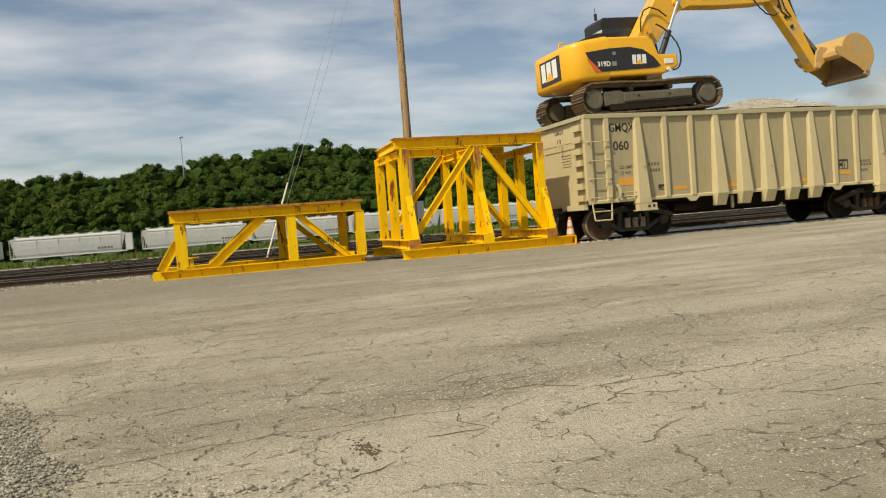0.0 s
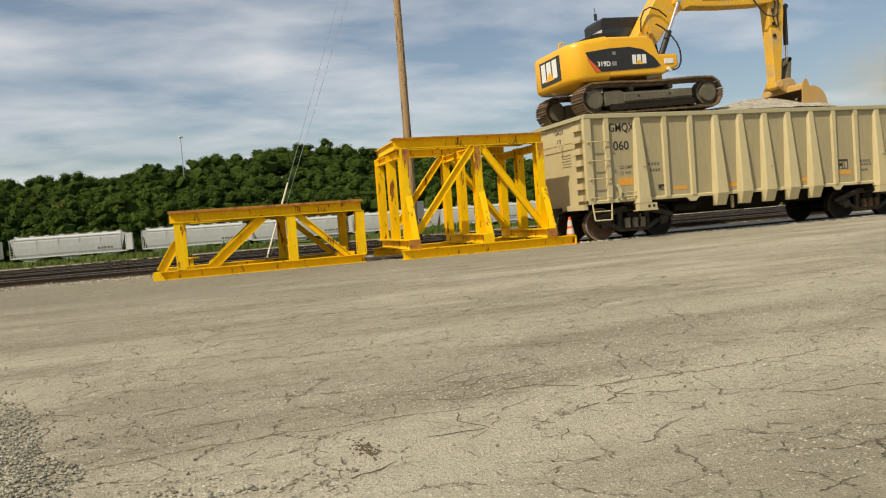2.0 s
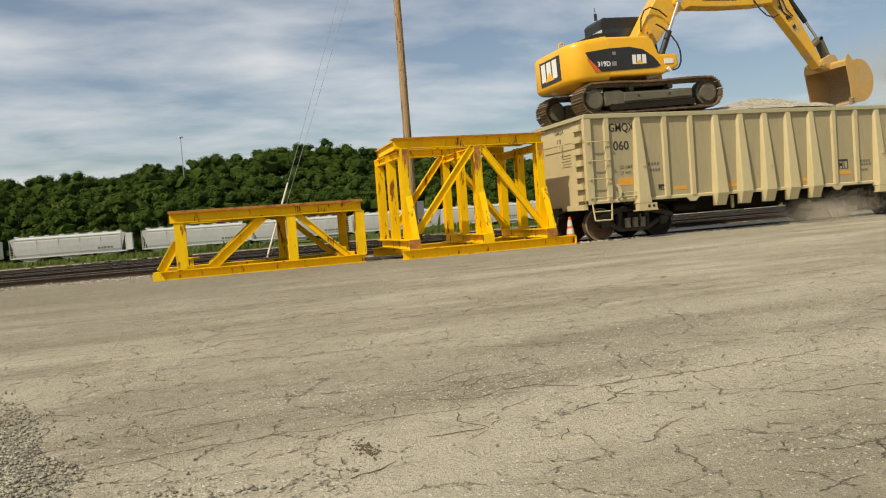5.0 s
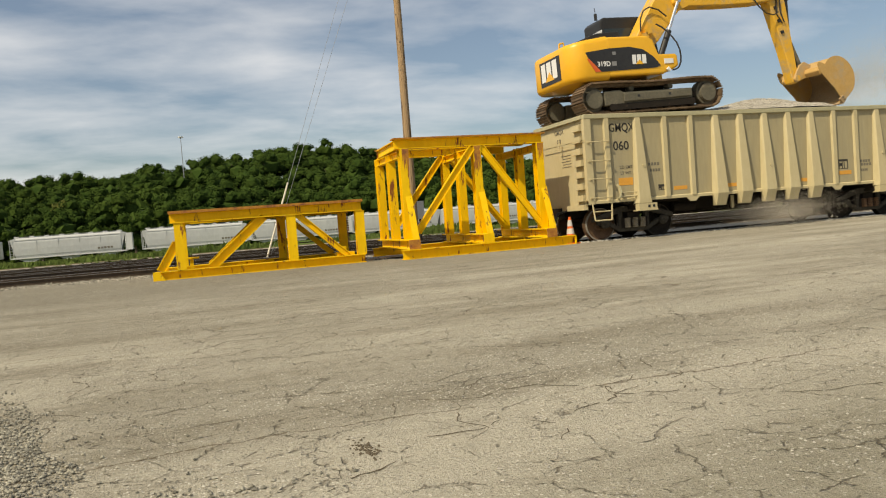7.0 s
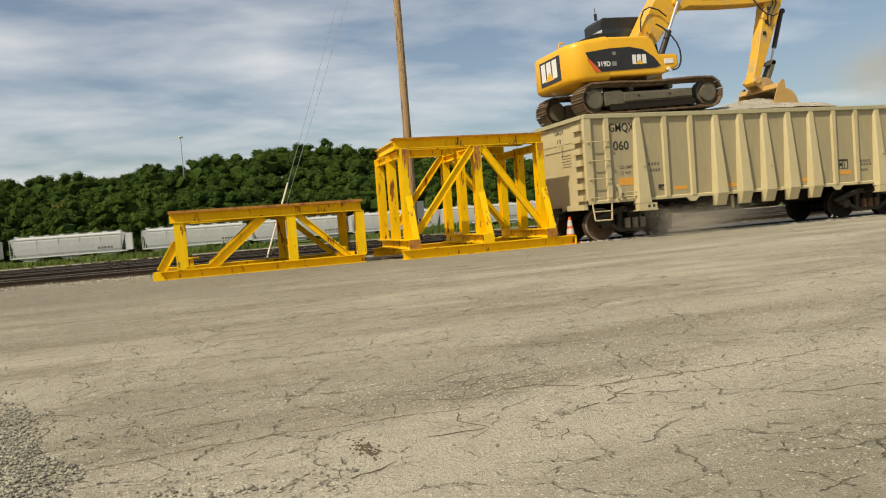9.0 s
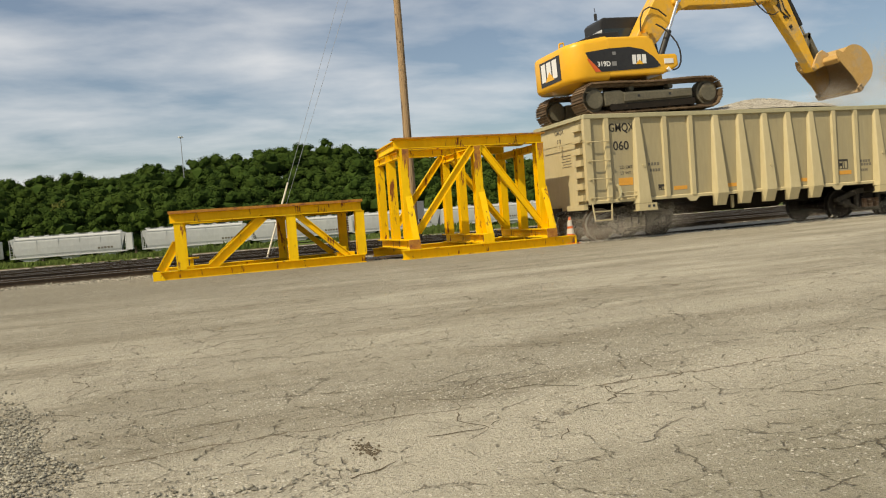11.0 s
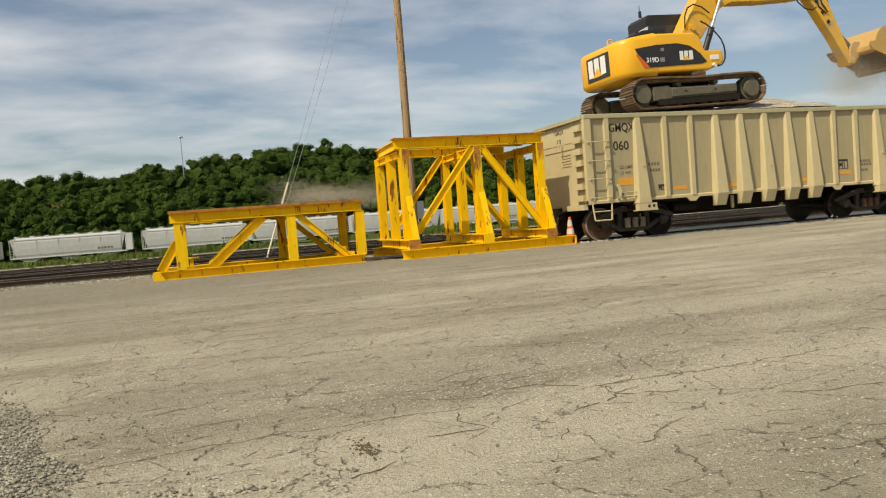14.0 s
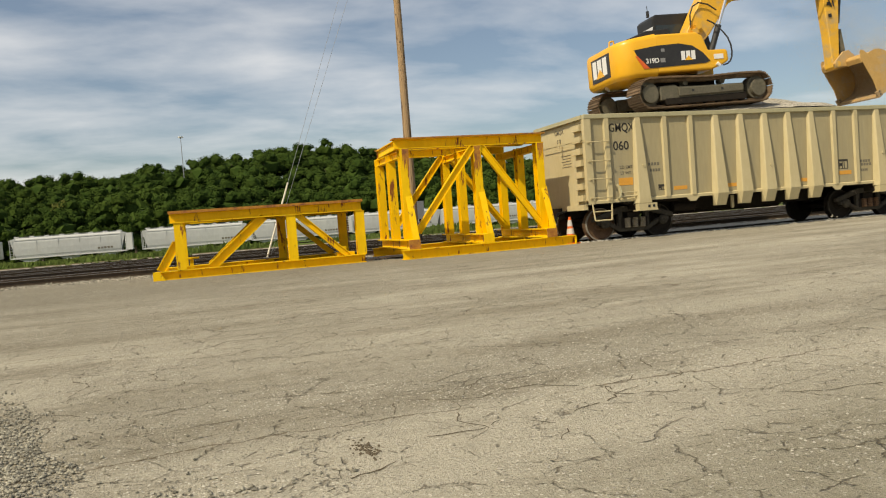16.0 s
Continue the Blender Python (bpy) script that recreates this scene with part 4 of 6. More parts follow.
def make_boom(ex):
    bm = bmesh.new()
    prof = [(-0.14, -0.10), (0.10, -0.16), (0.80, 0.08), (1.45, 0.46), (1.75, 0.60), (2.15, 0.62), (3.2, 0.25), (4.35, -0.10), (4.80, -0.20), (5.05, -0.14), (5.08, 0.08),
            (4.95, 0.20), (4.4, 0.42), (3.3, 0.92), (2.5, 1.26), (1.90, 1.40), (1.38, 1.34), (0.86, 0.98), (-0.02, 0.30), (-0.14, 0.14)]
    prof = [(a if a < 2.3 else 2.3 + (a - 2.3) * 1.053, b) for a, b in prof]
    prism(bm, prof, -0.24, 0.24)
    bevelled(bm, 0.02, 1)
    boom = part("boom", bm, M_BOOM, ex, "dusty yellow bent boom")
    bm = bmesh.new()
    prism(bm, [(2.62, 0.64), (2.95, 0.86), (3.95, 0.52), (3.72, 0.28)], -0.246, -0.241)
    part("boom_panel", bm, M_PANEL, boom, "charcoal panel on the boom")
    emblem(boom, Matrix.Translation((3.02, -0.249, 0.55)) @ Matrix.Rotation(radians(18.5), 4, "Y") @ FRONT, 0.42, 0.24)
    bm = bmesh.new()
    prism(bm, [(2.62, 0.64), (2.90, 0.83), (2.96, 0.76), (2.72, 0.61)], -0.2505, -0.2465)
    part("boom_stripe", bm, M_RED, boom)
    for y in (-0.30, 0.30):
        bm = bmesh.new()
        rod(bm, (1.72, y - 0.06, 0.86), (1.72, y + 0.06, 0.86), 0.10)
        part("cylinder_pin", bm, M_BOOM, boom)
    bm = bmesh.new()
    for y in (-0.15, 0.0, 0.15):
        tube(bm, [(0.1, y, 0.30), (0.9, y, 0.98), (1.45, y, 1.36), (2.0, y, 1.44), (3.4, y, 1.06)], 0.022, 6)
    part("hydraulic_lines", bm, M_BLACK, boom)
    bm = bmesh.new()
    tube(bm, [(0.30, -0.28, 0.50), (0.42, -0.31, 0.82), (0.60, -0.32, 1.00), (0.82, -0.32, 1.02), (1.05, -0.32, 0.86), (1.22, -0.34, 0.60)], 0.02, 6)
    part("looped_hose", bm, M_BLACK, boom)
    bm = bmesh.new()
    tube(bm, [(4.3, -0.27, 0.10), (4.38, -0.30, -0.22), (4.55, -0.30, -0.48), (4.80, -0.28, -0.62), (5.02, -0.26, -0.60)], 0.018, 6)
    part("looped_hose", bm, M_BLACK, boom)
    bm = bmesh.new()
    for k, (x, z) in enumerate(((0.14, 0.22), (0.34, 0.34), (0.22, 0.02), (0.5, 0.42))):
        box(bm, x - 0.09, x + 0.10, -0.36, -0.24, z - 0.07, z + 0.09)
    bevelled(bm, 0.02, 1)
    part("valve_block", bm, M_BOOM, boom)
    return boom


def make_stick(ex):
    bm = bmesh.new()
    prof = [(-0.62, 0.30), (-0.30, -0.05), (0.0, -0.20), (0.45, -0.15), (1.7, -0.10), (2.5, -0.10), (2.74, -0.10), (2.80, 0.0), (2.74, 0.12), (2.45, 0.16), (1.55, 0.28), (0.55, 0.42), (0.0, 0.46), (-0.55, 0.42)]
    prism(bm, prof, -0.17, 0.17)
    bevelled(bm, 0.02, 1)
    stick = part("stick", bm, M_BOOM, ex, "dusty yellow stick arm")
    bm = bmesh.new()
    rod(bm, (0, -0.30, 0), (0, 0.30, 0), 0.12)
    part("pin", bm, M_BOOM, stick)
    bm = bmesh.new()
    rod(bm, (2.66, -0.28, 0), (2.66, 0.28, 0), 0.09)
    part("pin", bm, M_BOOM, stick)
    for k in range(2):
        bm = bmesh.new()
        y = -0.19 - 0.02 * k
        tube(bm, [(-0.1, y, -0.05 + 0.16 * k), (0.25, y, 0.12 + 0.1 * k), (0.62, y, -0.02 + 0.14 * k), (0.95, y, 0.10 + 0.06 * k)], 0.018, 6)
        part("stick_hose", bm, M_BLACK, stick)
    for x in (0.4, 0.8, 1.15):
        bm = bmesh.new()
        box(bm, x, x + 0.10, -0.20, -0.168, -0.04, 0.06)
        part("hose_clamp", bm, M_BLACK, stick)
    return stick


BUCKET_W = 0.79


def make_bucket(ex):
    """Hinge at the origin; the mouth faces -x and reaches down to the lip; the back curves out to +x."""
    W, th = BUCKET_W, 0.022
    fit = lambda pts: [(0.36 + 0.88 * a, b - 0.13) for a, b in pts]
    back = [(0.10, 0.08), (0.30, 0.04)] + [(0.44 + 0.60 * math.cos(radians(g)), -0.58 + 0.62 * math.sin(radians(g))) for g in range(75, -91, -15)] + [(-0.02, -1.21)]
    outer = fit([(-0.06, -0.02)] + back)
    c = Vector((0.74, -0.68))
    inner = []
    for a, b in outer:
        d = Vector((a, b)) - c
        inner.append(tuple(c + d * (1 - th * 1.4 / d.length)))
    bm = bmesh.new()
    rows = []
    for y in (-W, W):
        rows.append(([bm.verts.new((a, y, b)) for a, b in outer], [bm.verts.new((a, y, b)) for a, b in inner]))
    (o0, i0), (o1, i1) = rows
    for k in range(len(outer) - 1):
        bm.faces.new((o0[k], o0[k + 1], o1[k + 1], o1[k]))
        bm.faces.new((i0[k + 1], i0[k], i1[k], i1[k + 1])).material_index = 1
    for y_o, y_i in ((o0, i0), (o1, i1)):
        for k in range(len(outer) - 1):
            bm.faces.new((y_o[k], y_i[k], y_i[k + 1], y_o[k + 1]))
    for k in (0, -1):
        bm.faces.new((o0[k], o1[k], i1[k], i0[k]))
    bmesh.ops.recalc_face_normals(bm, faces=bm.faces)
    bucket = part("bucket", bm, [M_BUCKET, M_BUCKIN], ex, "wide smooth-lipped bucket with worn orange paint", smooth=True)
    lobe = [(-0.06, -0.02), (-0.04, 0.10), (0.01, 0.21), (0.07, 0.25), (0.13, 0.21), (0.24, 0.05)]
    ring = [(0.44 + 0.625 * math.cos(radians(g)), -0.58 + 0.645 * math.sin(radians(g))) for g in range(105, -91, -13)]
    for s in (-1, 1):
        bm = bmesh.new()
        prism(bm, fit(lobe + ring + [(-0.02, -1.235), (0.02, -0.75), (-0.03, -0.35)]), s * W - 0.014, s * W + 0.014)
        part("side_plate", bm, M_BUCKET, bucket)
        bm = bmesh.new()
        prism(bm, fit([(-0.10, -1.06), (0.12, -1.06), (0.12, -1.25), (-0.08, -1.27)]), s * W - 0.035, s * W + 0.035)
        bevelled(bm, 0.012, 1)
        part("side_cutter", bm, M_BUCKIN, bucket)
        bm = bmesh.new()
        for dz in (-1.10, -1.19):
            p = fit([(0.03, dz)])[0]
            rod(bm, (p[0], s * W - 0.05, p[1]), (p[0], s * W + 0.05, p[1]), 0.025, n=8)
        part("cutter_bolts", bm, M_TFRAME, bucket)
    bm = bmesh.new()
    prism(bm, fit([(-0.12, -1.215), (0.25, -1.19), (0.25, -1.23), (-0.12, -1.25)]), -W, W)
    part("lip_plate", bm, M_BUCKIN, bucket)
    bm = bmesh.new()
    prism(bm, fit([(-0.10, -0.11), (-0.10, 0.06), (0.06, 0.13), (0.10, -0.02)]), -W, W)
    bevelled(bm, 0.02, 1)
    part("top_bar", bm, M_BUCKET, bucket)
    for y in (-0.22, 0.22):
        bm = bmesh.new()
        prism(bm, [(-0.10, -0.08), (-0.11, 0.06), (0.0, 0.12), (0.34, 0.24), (0.54, 0.20), (0.66, -0.05), (0.28, -0.22), (0.22, -0.18)], y - 0.03, y + 0.03)
        bevelled(bm, 0.01, 1)
        part("hinge_ear", bm, M_BUCKET, bucket)
    return bucket


def arm_bar(ex, name, length, r, material, label="", flat=False, pair=0.0):
    """A bar along +x from the origin, aimed later."""
    bm = bmesh.new()
    for y in ((-pair, pair) if pair else (0.0,)):
        if flat:
            box(bm, -0.07, length + 0.07, y - 0.13, y + 0.13, -r, r)
            bevelled(bm, 0.015, 1)
        else:
            rod(bm, (0, y, 0), (length, y, 0), r, n=16)
            rod(bm, (0, y - 0.07, 0), (0, y + 0.07, 0), r * 1.15, n=14)
    return part(name, bm, material, ex, label)


EX = thing("excavator", Matrix.Translation(BASE) @ pose(0, 0, 0, 0, TILT, 0), "yellow and black tracked excavator standing on the stone load", "excavator")
CRAWLERS = [make_crawler(EX, y) for y in (-1.05, 1.05)]
UPPER = make_upper(EX)
BOOM, STICK, BUCKET = make_boom(EX), make_stick(EX), make_bucket(EX)
BOOM_BARREL = [arm_bar(EX, "boom_cylinder_barrel", 1.20, 0.085, M_BLACK, "black hydraulic cylinder") for _ in range(2)]
BOOM_ROD = [arm_bar(EX, "boom_cylinder_rod", 1.15, 0.045, M_CHROME, "chromed piston rod") for _ in range(2)]
STICK_BARREL = arm_bar(EX, "stick_cylinder_barrel", 1.75, 0.09, M_BOOM)
STICK_ROD = arm_bar(EX, "stick_cylinder_rod", 1.4, 0.045, M_CHROME, "chromed piston rod")
BUCKET_BARREL = arm_bar(EX, "bucket_cylinder_barrel", 1.15, 0.07, M_BLACK, "black hydraulic cylinder")
BUCKET_ROD = arm_bar(EX, "bucket_cylinder_rod", 0.95, 0.038, M_CHROME, "chromed piston rod")
IDLER_LINK = arm_bar(EX, "idler_link", 0.45, 0.05, M_TFRAME, "grimy steel link", True)
BUCKET_LINK = arm_bar(EX, "bucket_link", 0.68, 0.06, M_TFRAME, "grimy steel link", True)

# ---- how the machine works: seconds, reach and height of the bucket hinge, bucket angle ----
DIG_A = [(0.0, 6.66, 1.12, 57), (0.5, 6.39, 1.27, 51), (1.0, 6.08, 1.47, 25), (1.5, 5.50, 1.03, 7), (2.0, 5.15, 0.63, -9), (2.5, 4.79, 0.56, -15), (3.0, 5.22, 0.54, -15), (3.5, 5.85, 0.72, -13), (4.0, 6.63, 0.89, -33), (4.2, 6.81, 0.93, -28),
         (4.8, 6.85, 1.2, -10), (5.5, 6.7, 1.0, 35)]
DIG_B = [(6.3, 6.40, 0.60, 43), (6.5, 6.29, 0.57, 40), (7.0, 5.83, 0.77, 38), (7.5, 5.41, 0.96, 30), (8.0, 4.76, 1.04, 8), (8.5, 4.30, 0.91, -10), (9.0, 4.35, 0.79, -28), (9.2, 4.67, 0.73, -24),
         (9.8, 5.7, 0.85, -28), (10.3, 6.3, 1.05, -10), (10.8, 6.5, 1.1, 30)]
DIG_C = [(11.3, 6.63, 1.08, 48), (11.5, 6.59, 1.14, 60), (12.0, 6.61, 1.19, 67), (12.5, 6.65, 1.19, 66), (13.0, 6.64, 1.27, 65), (13.5, 6.60, 1.25, 64), (14.0, 6.57, 1.17, 63), (14.5, 6.36, 1.12, 60), (15.0, 5.97, 1.18, 58), (15.5, 5.57, 1.14, 36), (15.8, 5.37, 1.02, 32), (16.0, 5.20, 0.99, 23)]
CREEP = [(0.0, 0.0, 0.0), (11.6, 0.0, 0.0), (12.0, 0.05, 0.0), (12.5, 0.37, 0.03), (13.0, 0.76, 0.05), (13.5, 1.10, 0.07), (14.0, 1.47, 0.095), (14.5, 1.71, 0.11), (15.0, 1.69, 0.11), (16.0, 1.69, 0.11)]
SWING = [(0.0, 0.0), (14.4, 0.0), (15.0, -1.0), (15.5, -2.7), (16.0, -6.0)]


def aim(p, q, at_q=False):
    """Pose in the arm's plane of a bar that lies along x: starts at p and points to q, or starts at q and points to p."""
    if at_q:
        p, q = q, p
    d = q - p
    return Matrix.Translation(p) @ Matrix.Rotation(-math.atan2(d.z, d.x), 4, "Y")


def turn(p, a):
    return Vector((p[0] * math.cos(a) - p[1] * math.sin(a), 0, p[0] * math.sin(a) + p[1] * math.cos(a)))


def arm_poses(reach, height, bucket_deg, swing):
    """Poses of all arm parts in the excavator's space for one hinge place."""
    S = Matrix.Rotation(radians(swing), 4, "Z")
    h = Vector((reach, 0, height))
    d = h - FOOT
    r = min(d.length, L_BOOM + L_STICK - 0.01)
    a = math.atan2(d.z, d.x) + math.acos((L_BOOM ** 2 + r * r - L_STICK ** 2) / (2 * L_BOOM * r))
    tip = FOOT + turn((L_BOOM, 0), a)
    b = math.atan2(h.z - tip.z, h.x - tip.x)
    c = radians(bucket_deg)
    out = {}
    out[BOOM] = Matrix.Translation(FOOT) @ Matrix.Rotation(-a, 4, "Y")
    out[STICK] = Matrix.Translation(tip) @ Matrix.Rotation(-b, 4, "Y")
    out[BUCKET] = Matrix.Translation(h) @ Matrix.Rotation(-c, 4, "Y")
    top = FOOT + turn((1.72, 0.86), a)
    base = Vector((0.80, 0, 1.22))
    for i, y in enumerate((-0.38, 0.38)):
        o = Vector((0, y, 0))
        out[BOOM_BARREL[i]] = Matrix.Translation(o) @ aim(base, top)
        out[BOOM_ROD[i]] = Matrix.Translation(o) @ aim(base, top, True)
    p, q = FOOT + turn((2.0, 1.50), a), tip + turn((-0.50, 0.38), b)
    out[STICK_BARREL], out[STICK_ROD] = aim(p, q), aim(p, q, True)
    # bucket linkage: where the two links meet
    s0, b0 = tip + turn((2.12, 0.16), b), h + turn((0.45, 0.14), c)
    d = b0 - s0
    g = max(0.27, min(d.length, 1.10))
    k = math.acos(max(-1, min(1, (0.45 ** 2 + g * g - 0.68 ** 2) / (2 * 0.45 * g))))
    j = s0 + turn((0.45, 0), math.atan2(d.z, d.x) + k)
    out[IDLER_LINK], out[BUCKET_LINK] = aim(s0, j), aim(j, b0)
    p = tip + turn((0.30, 0.62), b)
    out[BUCKET_BARREL], out[BUCKET_ROD] = aim(p, j), aim(p, j, True)
    return {o: S @ m for o, m in out.items()}


# ---- yellow steel trestles ----
def beam(root, name, p0, p1, depth, width, side=(0, 1, 0), material=None, label=""):
    bm = bmesh.new()
    ibeam(bm, p0, p1, depth, width, side)
    return part(name, bm, material or M_FRAME, root, label)


def tall_trestle():
    root = thing("tall_trestle", Matrix.Identity(4), "tall yellow welded steel trestle with rust streaks on asphalt", "steel trestle", "yellow trestles")
    cols, rows, H = (-5.24, -3.34, -1.62), (-0.72, 0.5, 1.75), 2.90
    for x in cols:
        bm = bmesh.new()
        ibeam(bm, (x, -1.22, 0.345), (x, 2.05, 0.345), 0.23, 0.26, (1, 0, 0), 0.025, 0.02)
        part("base_beam", bm, M_FRAME, root)
        bm = bmesh.new()
        box(bm, x - 0.14, x + 0.14, -1.235, -1.22, 0.235, 0.455)
        part("end_cap", bm, M_FRAME if x == cols[1] else M_FRAMETOP, root, "" if x == cols[1] else "brown rusted end cap")
        for y in rows:
            bm = bmesh.new()
            ibeam(bm, (x, y, 0.46), (x, y, H - 0.24), 0.24, 0.20, (1, 0, 0), 0.02, 0.016)
            part("post", bm, M_FRAME, root)
        # raking plates that stiffen the front posts
        bm = bmesh.new()
        prism(bm, [(-0.72, 1.55), (-0.80, 1.55), (-1.21, 0.46), (-0.72, 0.46)], x + 0.115, x + 0.14, axis="x")
        prism(bm, [(-0.82, 1.56), (-0.80, 1.58), (-1.19, 0.48), (-1.22, 0.46)], x - 0.03, x + 0.13, axis="x")
        part("raking_plate", bm, M_FRAME, root)
        bm = bmesh.new()
        ibeam(bm, (x, -0.70, H - 0.35), (x, 1.85, H - 0.35), 0.18, 0.16, (1, 0, 0))
        part("cross_beam", bm, M_FRAME, root)
    rnd = random.Random(8)
    for x, z0 in ((cols[0] + 0.04, 2.05), (cols[1], 1.85), (cols[2] + 0.02, 2.05)):
        # rust scale run down the face of the post from its top joint
        edge = [(x - 0.085, 2.66)]
        n = 9
        for k in range(n):
            edge.append((x - 0.085 + 0.17 * (k + rnd.uniform(0.2, 0.8)) / n, z0 + (rnd.uniform(0.25, 0.55) if k % 2 else rnd.uniform(0.0, 0.2))))
        edge.append((x + 0.085, 2.66))
        bm = bmesh.new()
        prism(bm, edge, -0.843, -0.8402)
        part("rust_scale", bm, M_FRAMETOP, root, "orange-brown rust scale")
    for y, d in ((-0.72, 0.24), (0.5, 0.16), (1.75, 0.24)):
        beam(root, "top_beam", (-5.45 if y < 0 else -5.28, y, H - d / 2), (-1.50, y, H - d / 2), d, 0.24)
    bm = bmesh.new()
    ibeam(bm, (-5.33, -0.60, H - 0.12), (-5.24, 1.64, H - 0.12), 0.23, 0.14, (1, 0, 0))
    part("end_beam", bm, M_FRAME, root)
    bm = bmesh.new()
    box(bm, -5.48, -1.46, -0.875, -0.55, H - 0.012, H + 0.022)
    part("top_plate", bm, M_FRAMETOP, root, "rust-streaked top plate")
    bm = bmesh.new()
    box(bm, -2.55, -1.46, -0.548, 1.9, H + 0.002, H + 0.020)
    part("deck_plate", bm, M_DECK, root, "dark rusted deck plate")
    bm = bmesh.new()
    box(bm, -5.30, -2.556, 1.6, 1.9, H, H + 0.02)
    part("top_plate", bm, M_FRAMETOP, root, "rust-streaked top plate")
    for y, k in ((-1.18, 0.0), (1.95, 0.0)):
        bm = bmesh.new()
        ibeam(bm, (-5.55, y - 0.04, 0.115), (-0.93, y + 0.10, 0.115), 0.23, 0.22, (0, 1, 0), 0.02, 0.016)
        box(bm, -0.945, -0.925, y - 0.01, y + 0.21, 0.0, 0.23)
        part("ground_beam", bm, M_FRAME, root)
    # diagonals: front and rear faces
    for y in (-0.80, 1.68):
        for x0, z0, x1, z1 in ((-3.46, 2.62, -5.02, 0.62), (-3.22, 2.62, -1.66, 0.55)):
            if y > 0:
                z1 += 0.02
            beam(root, "diagonal_brace", (x0, y, z0), (x1, y, z1), 0.17, 0.10, (0, 1, 0))
    return root


def low_trestle():
    root = thing("low_trestle", Matrix.Identity(4), "low yellow welded steel trestle with rusted top edge on asphalt", "steel trestle", "yellow trestles")
    cols, rows, H = (-10.50, -8.0, -6.36), (-0.40, 1.9), 1.50
    for y in rows:
        beam(root, "top_beam", (-10.68, y, H - 0.12), (-6.30, y, H - 0.12), 0.24, 0.24)
        bm = bmesh.new()
        box(bm, -10.70, -6.28, y - 0.155, y + 0.155, H - 0.03, H + 0.03)
        part("top_plate", bm, M_FRAMETOP, root, "rusted top plate")
        beam(root, "ground_beam", (-11.08, y + (0.02 if y < 0 else 0), 0.10), (-6.28, y, 0.10), 0.20, 0.22)
        for x in cols:
            bm = bmesh.new()
            ibeam(bm, (x, y, 0.20), (x, y, H - 0.24), 0.20, 0.21, (1, 0, 0), 0.018, 0.014)
            part("post", bm, M_FRAME, root)
        for x0, z0, x1, z1 in ((-8.62, 1.27, -9.86, 0.20), (-7.85, 1.27, -6.70, 0.20)):
            beam(root, "diagonal_brace", (x0, y, z0), (x1, y, z1), 0.20 if x0 < -8 and y < 0 else 0.14, 0.14 if y < 0 else 0.08, (0, 1, 0))
    for x in cols:
        bm = bmesh.new()
        ibeam(bm, (x, -0.30, H - 0.14), (x, 1.8, H - 0.14), 0.18, 0.14, (1, 0, 0))
        part("cross_beam", bm, M_FRAME, root)
    bm = bmesh.new()
    box(bm, -9.75, -6.32, -0.24, 1.74, H - 0.028, H + 0.02)
    part("deck_plate", bm, M_DECK, root, "dark rusted deck plate")
    beam(root, "end_brace", (-10.56, -0.42, 0.82), (-10.95, -0.42, 0.20), 0.20, 0.12)
    bm = bmesh.new()
    prism(bm, [(-11.12, 0.0), (-11.12, 0.20), (-10.98, 0.20), (-10.85, 0.0)], -0.53, -0.50)
    part("end_plate", bm, M_FRAME, root)
    # short stub left standing on the ground beam, and a cleat
    bm = bmesh.new()
    box(bm, -10.42, -10.16, -0.12, 0.12, 0.0, 0.03)
    box(bm, -10.33, -10.25, -0.08, 0.08, 0.03, 0.42)
    box(bm, -10.46, -10.12, -0.12, 0.12, 0.42, 0.455)
    part("stub", bm, M_FRAME, root)
    bm = bmesh.new()
    box(bm, -6.95, -6.52, -0.30, -0.05, 0.20, 0.28)
    box(bm, -6.78, -6.70, -0.22, -0.14, 0.28, 0.42)
    part("cleat", bm, M_FRAME, root)
    bm = bmesh.new()
    for k in range(14):
        z = 1.22 - k * 0.06
        box(bm, -6.60, -6.56, -0.03, 0.03, z - 0.022, z + 0.022, pose(0, 0, 0, 0, 0, 0))
    part("hanging_chain", bm, M_RUSTY, root)
    return root


tall_trestle()
low_trestle()


# ---- pole, guys, small yard things ----
def utility_pole():
    root = thing("utility_pole", Matrix.Translation((-1.83, 10.6, ground_z(10.6))), "weathered wooden utility pole with knots and checks", "utility pole")
    bm = bmesh.new()
    prof = []
    for k in range(24):
        z = k * 17.0 / 23
        prof.append((0.185 - 0.0042 * z + 0.004 * math.sin(k * 2.3), z))
    lathe(bm, prof, Matrix.Identity(4), 14)
    part("shaft", bm, M_WOOD, root)
    for z, a in ((5.6, 200), (8.1, 250), (9.2, 215), (7.0, 230)):
        bm = bmesh.new()
        r = 0.185 - 0.0042 * z
        c = Vector((math.cos(radians(a)) * r, math.sin(radians(a)) * r, z))
        rod(bm, c * 1.0, c + Vector((math.cos(radians(a)) * 0.012, math.sin(radians(a)) * 0.012, 0)), 0.035, 0.02, 8)
        part("knot", bm, M_TIE, root)
    bm = bmesh.new()
    box(bm, -1.1, 1.1, -0.24, -0.14, 16.2, 16.32)
    part("crossarm", bm, M_WOOD, root)
    return root


